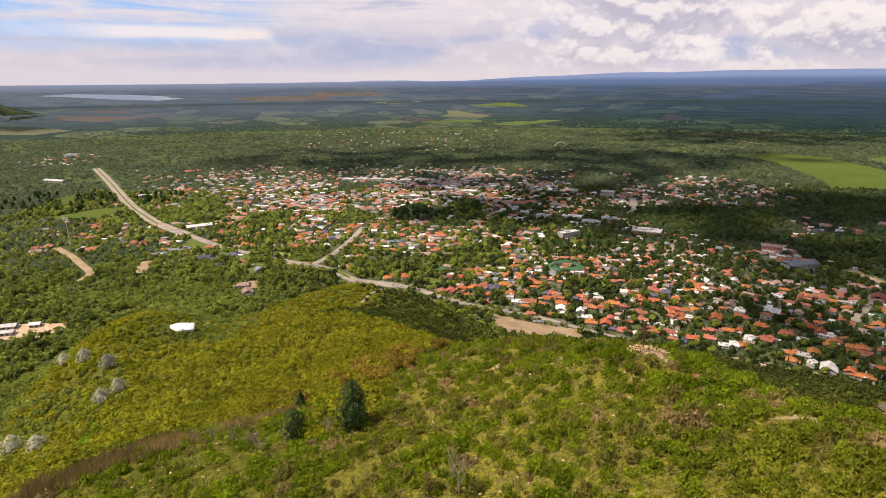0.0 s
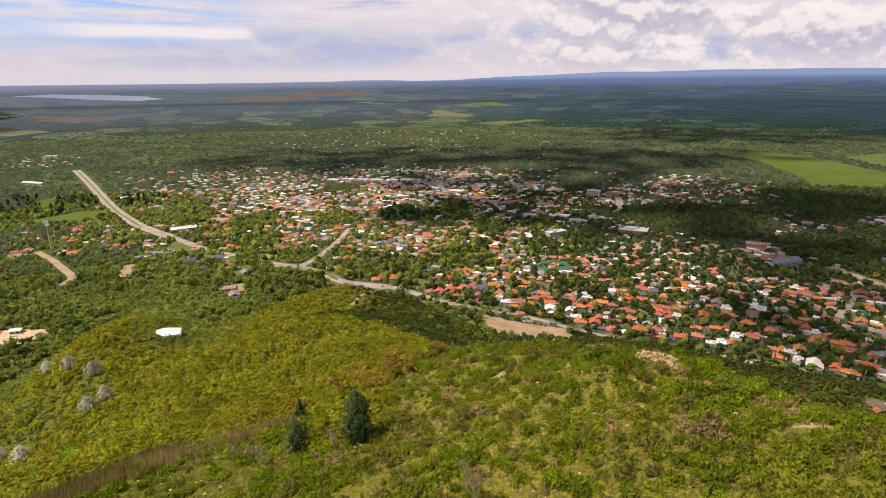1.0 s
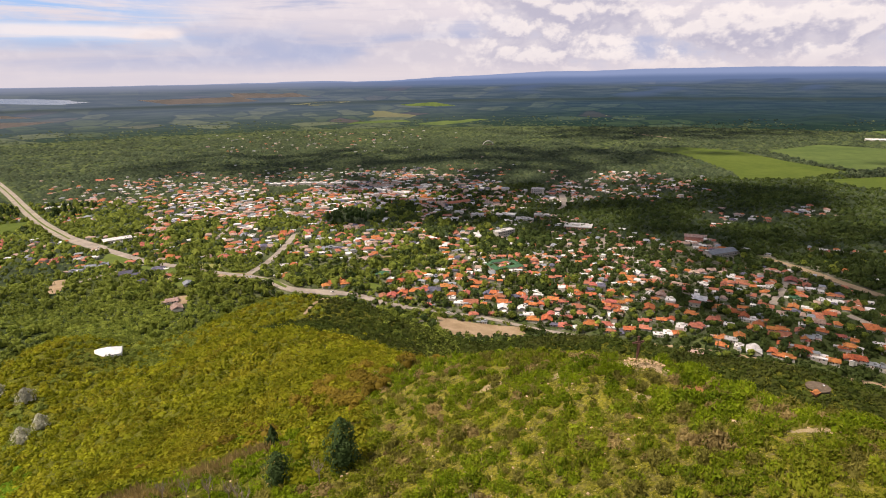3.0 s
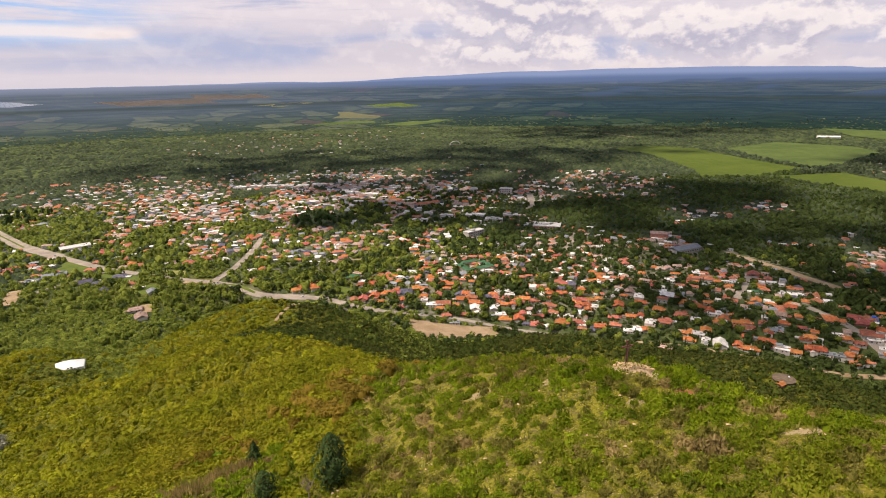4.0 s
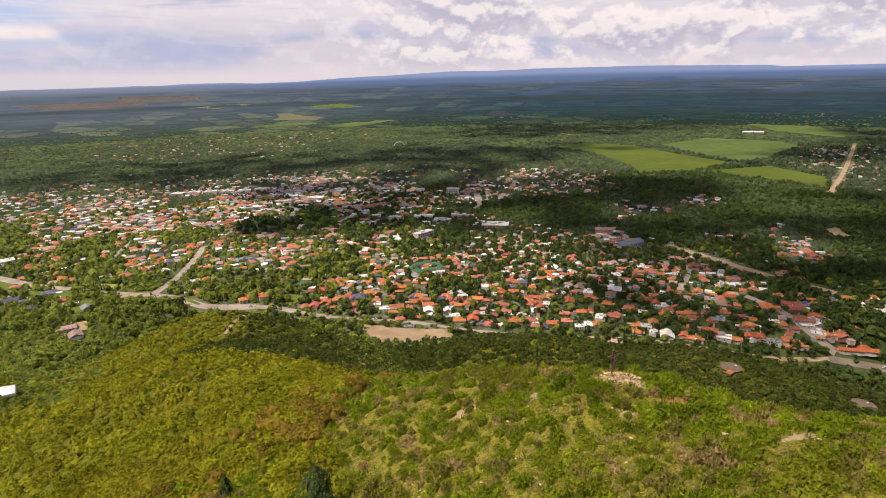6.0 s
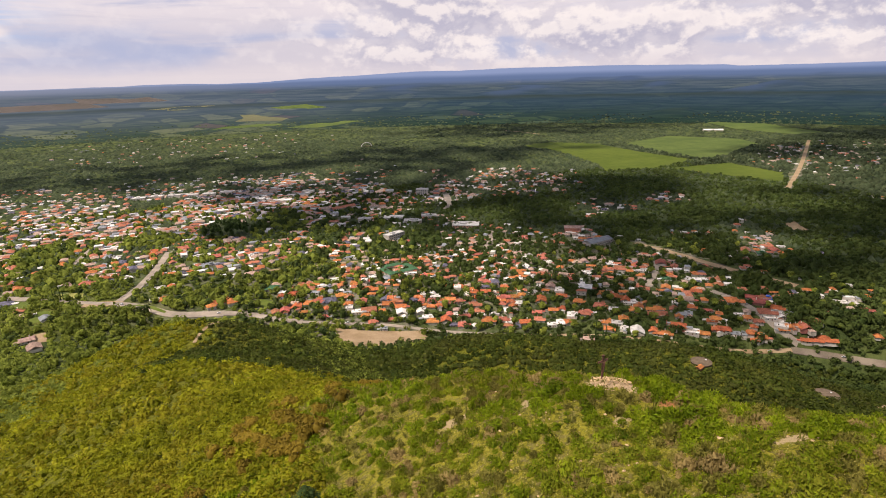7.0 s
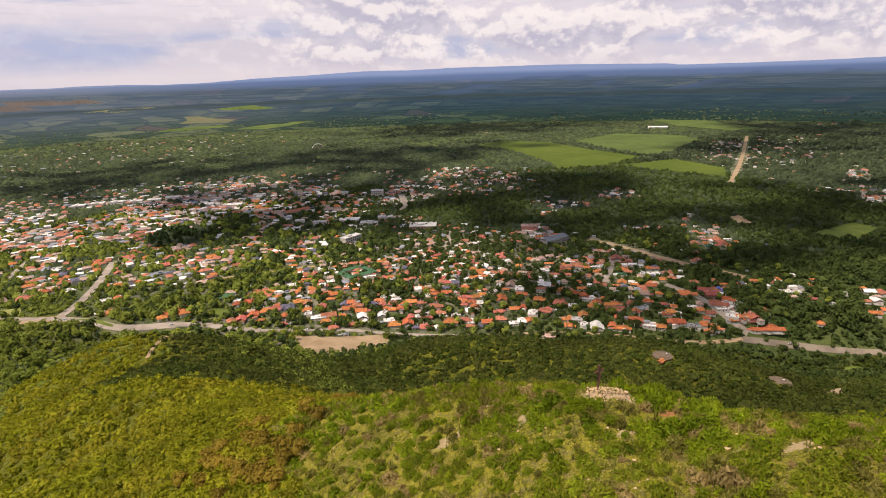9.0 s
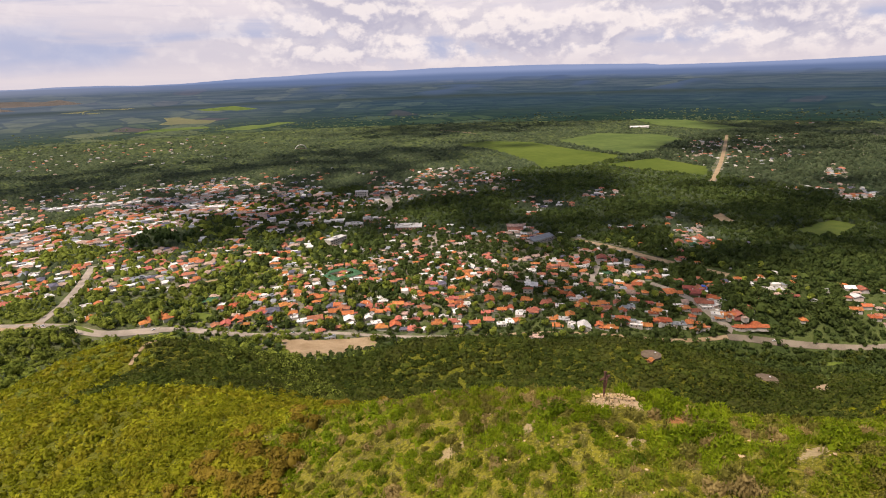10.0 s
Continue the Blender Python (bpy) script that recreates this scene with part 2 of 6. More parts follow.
def height(x, y):
    """Height of the land: the hills, their small unevenness, and the far rise of the plain."""
    z = 0.0 * x
    for cx, cy, sx, sy, turn, top in HILLS:
        c, s = math.cos(radians(turn)), math.sin(radians(turn))
        u, v = (c * (x - cx) + s * (y - cy)) / sx, (-s * (x - cx) + c * (y - cy)) / sy
        z = z + top * np.exp(-u * u - v * v)
    z = z + 150 * np.exp(-(((x + 2385) / 190) ** 2) - (((y - 2893) / 240) ** 2))
    q = np.clip((np.hypot(x, y) - 2600) / 2200, 0, 1)
    rough = 0.5 * np.sin(x * 0.11 + 2 * np.sin(y * 0.07)) * np.cos(y * 0.09 + x * 0.02) + 0.3 * np.sin(x * 0.31 + 1.3) * np.sin(y * 0.27)
    return z + rough * np.clip(z / 60, 0, 1) * 0.8 + 220 * q * q


def at(x, y):
    return float(height(np.float64(x), np.float64(y)))


# ---- builders ----
def mesh_of(name, verts, faces, mats, index=None, tint=None, smooth=False):
    """A mesh from arrays of vertices and of faces that all have the same number of corners."""
    verts, faces = np.asarray(verts, np.float32), np.asarray(faces, np.int32)
    me = bpy.data.meshes.new(name)
    me.vertices.add(len(verts))
    me.vertices.foreach_set("co", verts.ravel())
    corners = faces.shape[1]
    me.loops.add(faces.size)
    me.loops.foreach_set("vertex_index", faces.ravel())
    me.polygons.add(len(faces))
    me.polygons.foreach_set("loop_start", np.arange(0, faces.size, corners, dtype=np.int32))
    for m in mats:
        me.materials.append(m)
    if index is not None:
        me.polygons.foreach_set("material_index", np.asarray(index, np.int32))
    me.polygons.foreach_set("use_smooth", np.full(len(faces), smooth))
    if tint is not None:
        me.attributes.new("tint", "FLOAT", "POINT").data.foreach_set("value", np.asarray(tint, np.float32))
    me.update(calc_edges=True)
    return me


def bm_mesh(name, bm, mat):
    me = bpy.data.meshes.new(name)
    bm.normal_update()
    bm.to_mesh(me)
    bm.free()
    if mat:
        me.materials.append(mat)
    return me


def part(name, data, parent, label="", at_pose=None):
    ob = new(name, data)
    ob.parent = parent
    if at_pose is not None:
        ob.matrix_basis = at_pose
    return tagged(ob, label) if label else ob


def box(bm, x0, y0, z0, x1, y1, z1):
    v = [bm.verts.new(p) for p in ((x0, y0, z0), (x1, y0, z0), (x1, y1, z0), (x0, y1, z0), (x0, y0, z1), (x1, y0, z1), (x1, y1, z1), (x0, y1, z1))]
    for f in ((0, 3, 2, 1), (4, 5, 6, 7), (0, 1, 5, 4), (1, 2, 6, 5), (2, 3, 7, 6), (3, 0, 4, 7)):
        bm.faces.new([v[i] for i in f])


def boxes(name, mat, *sizes):
    bm = bmesh.new()
    for s in sizes:
        box(bm, *s)
    return bm_mesh(name, bm, mat)


def rod(bm, a, b, r0, r1, sides=7):
    a, b = Vector(a), Vector(b)
    turn = (b - a).to_track_quat("Z", "Y").to_matrix()
    rings = []
    for p, r in ((a, r0), (b, r1)):
        rings.append([bm.verts.new(p + turn @ Vector((r * math.cos(6.2832 * i / sides), r * math.sin(6.2832 * i / sides), 0))) for i in range(sides)])
    for i in range(sides):
        j = (i + 1) % sides
        bm.faces.new((rings[0][i], rings[0][j], rings[1][j], rings[1][i]))
    bm.faces.new(rings[1])
    bm.faces.new(rings[0][::-1])


# ---- ground ----
def ticks(low, high, centre, tight, count):
    """Steps that are close together round the centre and wide apart far from it."""
    k = 3.6
    u = np.linspace(math.asinh((low - centre) / tight) / k, math.asinh((high - centre) / tight) / k, count)
    return centre + tight * np.sinh(k * u)


gx, gy = np.meshgrid(ticks(-4870, 4870, 80, 240, 280), ticks(-900, 4870, 230, 240, 240))
gz = height(gx, gy)
count_x = gx.shape[1]
first = (np.arange(gx.shape[0] - 1)[:, None] * count_x + np.arange(count_x - 1)).ravel()
quads = np.stack([first, first + 1, first + 1 + count_x, first + count_x], 1)

m, n = material("meadow and bare earth", 0.95)
M["ground"] = m
sep = n.add("ShaderNodeSeparateXYZ")
n.link(n.place, sep.inputs[0])
far = n.noise(n.place, 0.0022, 4.0, 0.6)
mid = n.noise(n.place, 0.03, 4.0, 0.6)
fine = n.noise(n.place, 0.7, 4.0, 0.65)
plain = n.mix(n.step(mid, 0.38, 0.62), (0.036, 0.052, 0.014), (0.080, 0.098, 0.028))
plain = n.mix(n.math("MULTIPLY", n.step(far, 0.55, 0.68), 0.5), plain, (0.075, 0.095, 0.032))
town = n.math("MULTIPLY", n.step(n.noise(n.place, 0.05, 4.0, 0.65), 0.42, 0.60), n.math("MULTIPLY", n.step(sep.outputs[1], 480.0, 620.0), n.math("MULTIPLY", n.step(sep.outputs[1], 1450.0, 1100.0), n.step(sep.outputs[0], -260.0, 60.0))))
plain = n.mix(n.math("MULTIPLY", town, 0.75), plain, n.mix(n.noise(n.place, 0.25, 3.0), (0.15, 0.12, 0.095), (0.27, 0.235, 0.20)))
clumps = n.noise(n.place, 1.5, 5.0, 0.7)
specks = n.noise(n.place, 3.5, 3.0, 0.6)
slope = n.mix(n.step(n.math("ADD", n.math("MULTIPLY", mid, 0.35), n.math("MULTIPLY", clumps, 0.65)), 0.40, 0.60), (0.085, 0.084, 0.006), (0.265, 0.235, 0.022))
slope = n.mix(n.math("MULTIPLY", n.step(fine, 0.50, 0.66), 0.7), slope, (0.150, 0.118, 0.045))
slope = n.mix(n.step(specks, 0.61, 0.69), slope, (0.40, 0.33, 0.14))
under = n.mix(n.step(fine, 0.4, 0.65), (0.072, 0.078, 0.006), (0.155, 0.150, 0.014))
top = n.math("MULTIPLY", n.step(sep.outputs[2], 138.0, 160.0), n.step(sep.outputs[0], -45.0, -5.0))
colour = n.mix(n.step(sep.outputs[2], 6.0, 25.0), plain, n.mix(top, under, slope))
colour = n.mix(n.step(n.math("ADD", n.math("ABSOLUTE", sep.outputs[0]), sep.outputs[1]), 2500.0, 3200.0), colour, plain)
for px, py, wide, deep, tone in ((39.0, 100.2, 3.9, 3.5, (0.60, 0.43, 0.25)), (41.5, 96.0, 2.6, 2.8, (0.58, 0.41, 0.24)), (43.4, 89.6, 2.0, 1.3, (0.42, 0.19, 0.07)), (49.6, 70.6, 3.6, 0.9, (0.48, 0.36, 0.19)), (33.0, 88.0, 1.6, 1.0, (0.44, 0.33, 0.17)), (12.0, 112.0, 3.0, 1.6, (0.44, 0.33, 0.17)), (24.0, 104.0, 2.0, 1.3, (0.44, 0.33, 0.17)), (70.0, 78.0, 3.2, 1.4, (0.46, 0.34, 0.18))):
    across = n.math("DIVIDE", n.math("SUBTRACT", sep.outputs[0], px), wide)
    along = n.math("DIVIDE", n.math("SUBTRACT", sep.outputs[1], py), deep)
    off = n.math("SQRT", n.math("ADD", n.math("MULTIPLY", across, across), n.math("MULTIPLY", along, along)))
    ragged = n.math("ADD", off, n.math("MULTIPLY", n.math("SUBTRACT", clumps, 0.5), 2.6))
    colour = n.mix(n.step(ragged, 1.05, 0.80), colour, n.mix(specks, tone, tuple(v * 0.72 for v in tone)))
n.link(colour, n.shader.inputs["Base Color"])
bump(n, clumps, 1.0, 0.9)
ground = tagged(new("ground", mesh_of("ground", np.stack([gx, gy, gz], -1).reshape(-1, 3), quads, [m], smooth=True)), "grassy hillside and wooded plain reaching the horizon", "ground", kind="structure")


def drape(name, corners, mat, lift, label, step=30.0):
    """A patch of land laid over the ground inside a polygon."""
    c = np.array(corners, float)
    bm = bmesh.new()
    face = bm.faces.new([bm.verts.new((*p, 0)) for p in c])
    if face.calc_center_median() and face.normal.z < 0:
        face.normal_flip()
    span = max(np.ptp(c[:, 0]), np.ptp(c[:, 1]))
    for axis in (0, 1):
        for v in np.arange(c[:, axis].min() + step, c[:, axis].max(), max(step, span / 24)):
            co, no = [0, 0, 0], [0, 0, 0]
            co[axis], no[axis] = v, 1
            bmesh.ops.bisect_plane(bm, geom=bm.verts[:] + bm.edges[:] + bm.faces[:], plane_co=co, plane_no=no)
    for v in bm.verts:
        v.co.z = at(v.co.x, v.co.y) + lift
    for f in bm.faces:
        f.normal_update()
        if f.normal.z < 0:
            f.normal_flip()
    return tagged(new(name, bm_mesh(name, bm, mat)), label, name.replace("_", " "), kind="structure")


def ribbon(name, line, width, mat, lift, label, verge=0.0):
    """A road along a line: a bed with thickness, smoothed and laid over the ground."""
    p = np.array(line, float)
    for _ in range(3):
        q = np.empty((2 * len(p) - 2, 2))
        q[0::2], q[1::2] = 0.75 * p[:-1] + 0.25 * p[1:], 0.25 * p[:-1] + 0.75 * p[1:]
        p = np.vstack([p[:1], q, p[-1:]])
    far_along = np.r_[0, np.cumsum(np.hypot(*np.diff(p, axis=0).T))]
    s = np.linspace(0, far_along[-1], max(4, int(far_along[-1] / 9)))
    p = np.stack([np.interp(s, far_along, p[:, 0]), np.interp(s, far_along, p[:, 1])], 1)
    d = np.gradient(p, axis=0)
    d /= np.linalg.norm(d, axis=1, keepdims=True)
    side = np.stack([-d[:, 1], d[:, 0]], 1)
    verts, faces = [], []
    offs = [(-0.5, -0.9), (-0.5, 0), (-0.17, 0.04), (0.17, 0.04), (0.5, 0), (0.5, -0.9)]
    for i in range(len(p)):
        for o, dz in offs:
            x, y = p[i] + side[i] * o * width
            verts.append((x, y, at(x, y) + lift + dz))
        if i:
            for k in range(len(offs) - 1):
                a0, b0 = (i - 1) * len(offs) + k, i * len(offs) + k
                faces.append((a0, a0 + 1, b0 + 1, b0)[::-1])
    ROADS.append((p, width, verge))
    return tagged(new(name, mesh_of(name, verts, faces, [mat])), label, "road", kind="structure")


ROADS = []
MAIN = [(-1004, 1671), (-840, 1444), (-720, 1270), (-608, 1112), (-545, 1037), (-500, 984), (-421, 913), (-366, 862), (-323, 818), (-268, 773), (-232, 743), (-201, 716), (-167, 700), (-137, 682), (-111, 655), (-86, 650), (-55, 646), (-30, 640), (-6, 623), (24, 611), (55, 603), (110, 593), (145, 576), (220, 540), (300, 500), (370, 455), (430, 425), (494, 408), (522, 395), (560, 375), (595, 354), (640, 322)]
ribbon("road", MAIN[:7], 20, M["asphalt"], 0.6, "wide pale dual highway running into the plain", 5)
ribbon("road_median", MAIN[:6], 3.2, M["lawn"], 0.74, "grassy strip between the carriageways")
ribbon("road", MAIN[6:10], 13, M["asphalt"], 0.6, "pale asphalt highway among trees", 2)
ribbon("road", MAIN[9:13], 9, M["asphalt"], 0.6, "pale asphalt road curving below the hill")
ribbon("road", MAIN[12:17], 12, M["asphalt"], 0.6, "wide pale asphalt junction below the hill", 5)
ribbon("road", MAIN[16:20], 9, M["asphalt"], 0.6, "pale asphalt road along the edge of town", 0.5)
ribbon("road", MAIN[19:24], 5, M["asphalt"], 0.5, "narrow pale road beside the yard", 3)
ribbon("road", [(-200, 708), (-180, 706), (-163, 698)], 16, M["dirt"], 0.5, "pale earth forecourt beside the junction", 4)
ribbon("road", MAIN[22:28], 3.5, M["dirt"], 0.4, "narrow earth lane behind the last houses")
ribbon("road", MAIN[27:], 5.5, M["old_asphalt"], 0.6, "pale asphalt road along the foot of the hill", 2)
ribbon("road", [(-152, 780), (-146, 840), (-136, 950)], 10, M["asphalt"], 0.5, "straight pale avenue into town", 4)
ribbon("road", [(-167, 700), (-158, 740), (-152, 780)], 9, M["asphalt"], 0.45, "short pale street from the roundabout", 2)
ribbon("road", [(-271, 844), (-258, 967), (-250, 1060)], 7, M["asphalt"], 0.5, "narrow pale street between gardens")
ribbon("road", [(-44, 778), (1, 790), (64, 788), (120, 783)], 6, M["dirt"], 0.5, "pale earth street between houses", 4)
ribbon("road", [(306, 762), (332, 807), (359, 854)], 11, M["asphalt"], 0.5, "pale street among flat-roofed houses")
ribbon("road", [(427, 553), (462, 585), (493, 618)], 9, M["asphalt"], 0.5, "pale street between tiled houses")
ribbon("road", [(484, 512), (489, 486), (492, 460), (493, 433), (504, 410)], 8, M["asphalt"], 0.5, "pale street sloping to the hill road", 4)
ribbon("road", [(520, 700), (539, 641), (548, 582), (564, 528), (580, 480)], 12, M["dirt"], 0.5, "bare earth track along the river bank", 7)
ribbon("road", [(1853, 1496), (1598, 1300), (1304, 1076), (1059, 902)], 10, M["dirt"], 0.6, "straight pale road through far suburbs", 5)
ribbon("road", [(-375, 726), (-356, 751), (-340, 776), (-325, 806)], 9, M["asphalt"], 0.5, "pale side road joining the highway")
ribbon("road", [(-584, 837), (-529, 789), (-491, 746), (-449, 702), (-450, 674)], 10, M["dirt"], 0.5, "wide bare earth lane", 5)
ribbon("road", [(1150, 2440), (1142, 2423), (1180, 2300), (1190, 2200)], 10, M["dirt"], 0.6, "pale earth track in far woodland")
ribbon("road", [(395, 1180), (372, 1090), (345, 1040)], 14, M["asphalt"], 0.5, "grey street between trees")
ribbon("path", [(-52, 486), (-59, 470), (-64, 454), (-67, 440)], 2.4, M["dirt"], 0.3, "narrow worn earth path over the spur", 1.5)
FIELDS = []


def field(corners, mat, label, lift=0.7):
    FIELDS.append(np.array(corners, float))
    return drape("field", corners, M[mat], lift, label)


field([(53, 592), (95, 580), (145, 573), (148, 556), (122, 541), (92, 532), (64, 528), (54, 542)], "dirt", "bare earth yard beside the road", 0.35)
drape("grass_patch", [(94, 534), (122, 543), (146, 558), (134, 562), (106, 550)], M["straw"], 0.5, "dry grass at the edge of the yard", 8)
field([(-411, 750), (-399, 754), (-384, 722), (-376, 688), (-390, 690), (-402, 720)], "dirt", "small bare earth patch among trees", 0.4)
field([(-250, 786), (-213, 772), (-208, 744), (-236, 752)], "straw", "dry grass beside the junction", 0.4)
field([(-30, 664), (-18, 678), (0, 664), (4, 648), (-12, 650)], "lawn", "green garden lawn beside the road", 0.4)
drape("grass_patch", [(-150, 689), (-136, 680), (-120, 664), (-114, 659), (-113, 663), (-126, 679), (-142, 690)], M["lawn"], 0.72, "grass island in the middle of the junction", 6)
field([(-245, 678), (-241, 704), (-227, 700), (-223, 672), (-233, 656)], "lawn", "green lawn among trees and houses", 0.4)
field([(-232, 643), (-220, 645), (-215, 628), (-229, 627)], "dirt", "bare earth yard beside brown-roofed houses", 0.4)
field([(930, 1864), (1073, 1917), (1186, 1780), (1176, 1510), (1195, 1313), (1000, 1242), (859, 1263), (914, 1370), (971, 1699)], "field", "bright green mown field among woods", 1.2)
field([(1281, 1745), (1564, 1860), (1697, 1650), (1636, 1508), (1321, 1334), (1225, 1316), (1222, 1458)], "pasture", "green field with scattered trees", 1.2)
field([(1032, 1232), (1230, 1230), (1217, 1047), (1103, 946), (1084, 1017), (1050, 1102)], "field", "green field beside the suburbs", 1.2)
field([(25, 3700), (90, 3720), (150, 3600), (284, 3480), (239, 3390), (120, 3420), (-10, 3440), (40, 3560)], "stubble", "pale straw-coloured field", 2.0)
field([(-72, 3260), (90, 3300), (208, 3290), (227, 3214), (20, 3190), (-128, 3171)], "pasture", "pale green strip field", 2.0)
field([(230, 3102), (330, 3170), (423, 3217), (560, 3250), (720, 3288), (724, 3223), (600, 3180), (500, 3100), (381, 3034)], "pasture", "yellow-green strip field", 2.0)
field([(-561, 3963), (-292, 4086), (-111, 4086), (-320, 3944)], "stubble", "pale far field", 2.0)
field([(214, 3923), (443, 3982), (569, 3813), (312, 3791)], "pasture", "pale green far field", 2.0)
field([(-729, 1049), (-702, 1079), (-681, 1117), (-633, 1128), (-602, 1064), (-627, 1021), (-701, 1014)], "field", "bright green lawn among trees")
field([(-838, 1235), (-814, 1265), (-732, 1130), (-760, 1122)], "field", "bright green lawn between pines")
field([(824, 563), (906, 570), (941, 570), (942, 548), (938, 529), (855, 505), (808, 518)], "lawn", "bright green riverside meadow")
field([(2057, 2195), (2198, 1987), (2113, 1632), (1967, 1643), (1950, 1914)], "pasture", "pale green far pasture", 2)
field([(-2080, 2765), (-1966, 2832), (-1740, 2770), (-1816, 2606), (-1949, 2582)], "stubble", "dull green far field", 2.0)
field([(-2238, 3370), (-1943, 3444), (-1761, 3401), (-1996, 3327)], "soil", "reddish ploughed field", 2.0)
field([(-2096, 3191), (-1616, 3297), (-1766, 3057), (-2005, 3068)], "soil", "reddish brown ploughed field", 2.0)
field([(-1471, 4063), (-896, 4264), (-711, 4117), (-1246, 3948)], "soil", "dull brown far field", 2.0)
field([(-961, 4380), (-526, 4433), (-392, 4289), (-877, 4209)], "soil", "dull brown far field", 2.0)
field([(-458, 549), (-427, 555), (-386, 555), (-390, 535), (-399, 522), (-432, 514)], "gravel", "pale bare lot beside white sheds", 0.5)
field([(-321, 794), (-267, 760), (-253, 724), (-314, 756)], "lawn", "green lawn beside the highway", 0.4)
field([(-401, 888), (-355, 851), (-343, 799), (-396, 833)], "lawn", "green lawn beside the highway", 0.4)
field([(346, 226), (376, 232), (398, 250), (366, 246)], "dirt", "reddish bare clearing on the slope", 0.4)
field([(398, 252), (415, 255), (520, 306), (590, 340), (576, 348), (500, 306)], "lawn", "grassy path through the slope woods", 0.4)
field([(769, 629), (800, 640), (837, 701), (800, 690)], "dirt", "pale strip of bare river bank", 0.5)
drape("lake", [(-2521, 3688), (-2371, 3845), (-2031, 3959), (-1817, 3978), (-1695, 3955), (-1825, 3830), (-2083, 3774), (-2345, 3739)], M["water"], 2.2, "pale silvery lake on the plain", 60)
FIELDS.append(np.array([(-2521, 3688), (-2371, 3845), (-2031, 3959), (-1817, 3978), (-1695, 3955), (-1825, 3830), (-2083, 3774), (-2345, 3739)], float))

# distance: the blue plain far behind the town, and the hills that close it
# a glowing backdrop: haze and cloud shade are painted into its colour
m = bpy.data.materials.new("glowing hazy distance")
m.use_nodes = True
n = Nodes(m.node_tree)
place = n.add("ShaderNodeNewGeometry").outputs["Position"]
sep = n.add("ShaderNodeSeparateXYZ")
n.link(place, sep.inputs[0])
away = n.math("SQRT", n.math("ADD", n.math("POWER", sep.outputs[0], 2.0), n.math("POWER", sep.outputs[1], 2.0)))
wide = n.add("ShaderNodeCombineXYZ")
n.put(wide.inputs[0], n.math("MULTIPLY", n.math("ARCTAN2", sep.outputs[0], sep.outputs[1]), 7.0))
n.put(wide.inputs[1], n.math("MULTIPLY", away, 0.011))
strips = n.noise(wide.outputs[0], 1.6, 5.0, 0.62)
bearing = n.math("ARCTAN2", sep.outputs[0], sep.outputs[1])


def plots(size, feature):
    """Plots of land divided by hedges: a chance value for each, or how far its edge is."""
    node = n.add("ShaderNodeTexVoronoi")
    node.voronoi_dimensions, node.feature = "2D", feature
    node.inputs["Scale"].default_value = 1.0 / size
    bent = n.add("ShaderNodeVectorMath", operation="ADD")
    n.link(place, bent.inputs[0])
    sway = n.add("ShaderNodeCombineXYZ")
    n.put(sway.inputs[0], n.math("MULTIPLY", n.noise(place, 0.006, 2.0), 120.0))
    n.link(sway.outputs[0], bent.inputs[1])
    n.link(bent.outputs[0], node.inputs["Vector"])
    return node.outputs["Distance"] if feature == "DISTANCE_TO_EDGE" else node.outputs["Color"]


split = n.add("ShaderNodeSeparateColor")
n.link(plots(170.0, "F1"), split.inputs[0])
chance, second = split.outputs[0], split.outputs[1]
hedge = n.step(plots(170.0, "DISTANCE_TO_EDGE"), 0.09, 0.04)
open_land = n.math("SUBTRACT", n.step(n.noise(place, 0.0011, 3.0, 0.6), 0.40, 0.62), n.math("MULTIPLY", n.step(bearing, 0.12, 0.42), 0.55))
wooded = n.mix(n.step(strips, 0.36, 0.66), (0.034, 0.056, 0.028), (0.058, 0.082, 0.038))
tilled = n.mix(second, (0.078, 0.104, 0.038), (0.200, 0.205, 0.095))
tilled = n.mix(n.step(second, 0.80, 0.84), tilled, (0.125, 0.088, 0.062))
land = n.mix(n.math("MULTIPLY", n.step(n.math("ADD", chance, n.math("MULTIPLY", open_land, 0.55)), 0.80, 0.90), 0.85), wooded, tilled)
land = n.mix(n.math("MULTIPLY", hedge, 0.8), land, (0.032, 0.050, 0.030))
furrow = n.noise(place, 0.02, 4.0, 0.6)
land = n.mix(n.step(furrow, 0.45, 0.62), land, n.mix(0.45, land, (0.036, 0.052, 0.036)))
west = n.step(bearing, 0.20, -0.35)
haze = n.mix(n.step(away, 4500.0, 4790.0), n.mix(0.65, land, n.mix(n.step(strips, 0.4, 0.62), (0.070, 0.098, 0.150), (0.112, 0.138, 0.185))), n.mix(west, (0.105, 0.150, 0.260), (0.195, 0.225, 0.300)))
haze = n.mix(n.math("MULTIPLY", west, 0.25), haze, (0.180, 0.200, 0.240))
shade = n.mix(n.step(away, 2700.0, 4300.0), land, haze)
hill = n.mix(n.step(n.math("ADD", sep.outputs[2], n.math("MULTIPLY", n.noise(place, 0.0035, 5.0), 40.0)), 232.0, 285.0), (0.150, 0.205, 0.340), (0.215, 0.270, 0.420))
# cloud shade over the eastern part, multiplied into the colour
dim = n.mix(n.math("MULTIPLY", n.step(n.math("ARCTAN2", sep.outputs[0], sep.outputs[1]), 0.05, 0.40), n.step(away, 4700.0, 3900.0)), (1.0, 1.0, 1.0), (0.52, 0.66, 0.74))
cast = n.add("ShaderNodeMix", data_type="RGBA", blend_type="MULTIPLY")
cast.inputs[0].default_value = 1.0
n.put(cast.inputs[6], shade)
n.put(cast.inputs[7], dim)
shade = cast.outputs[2]
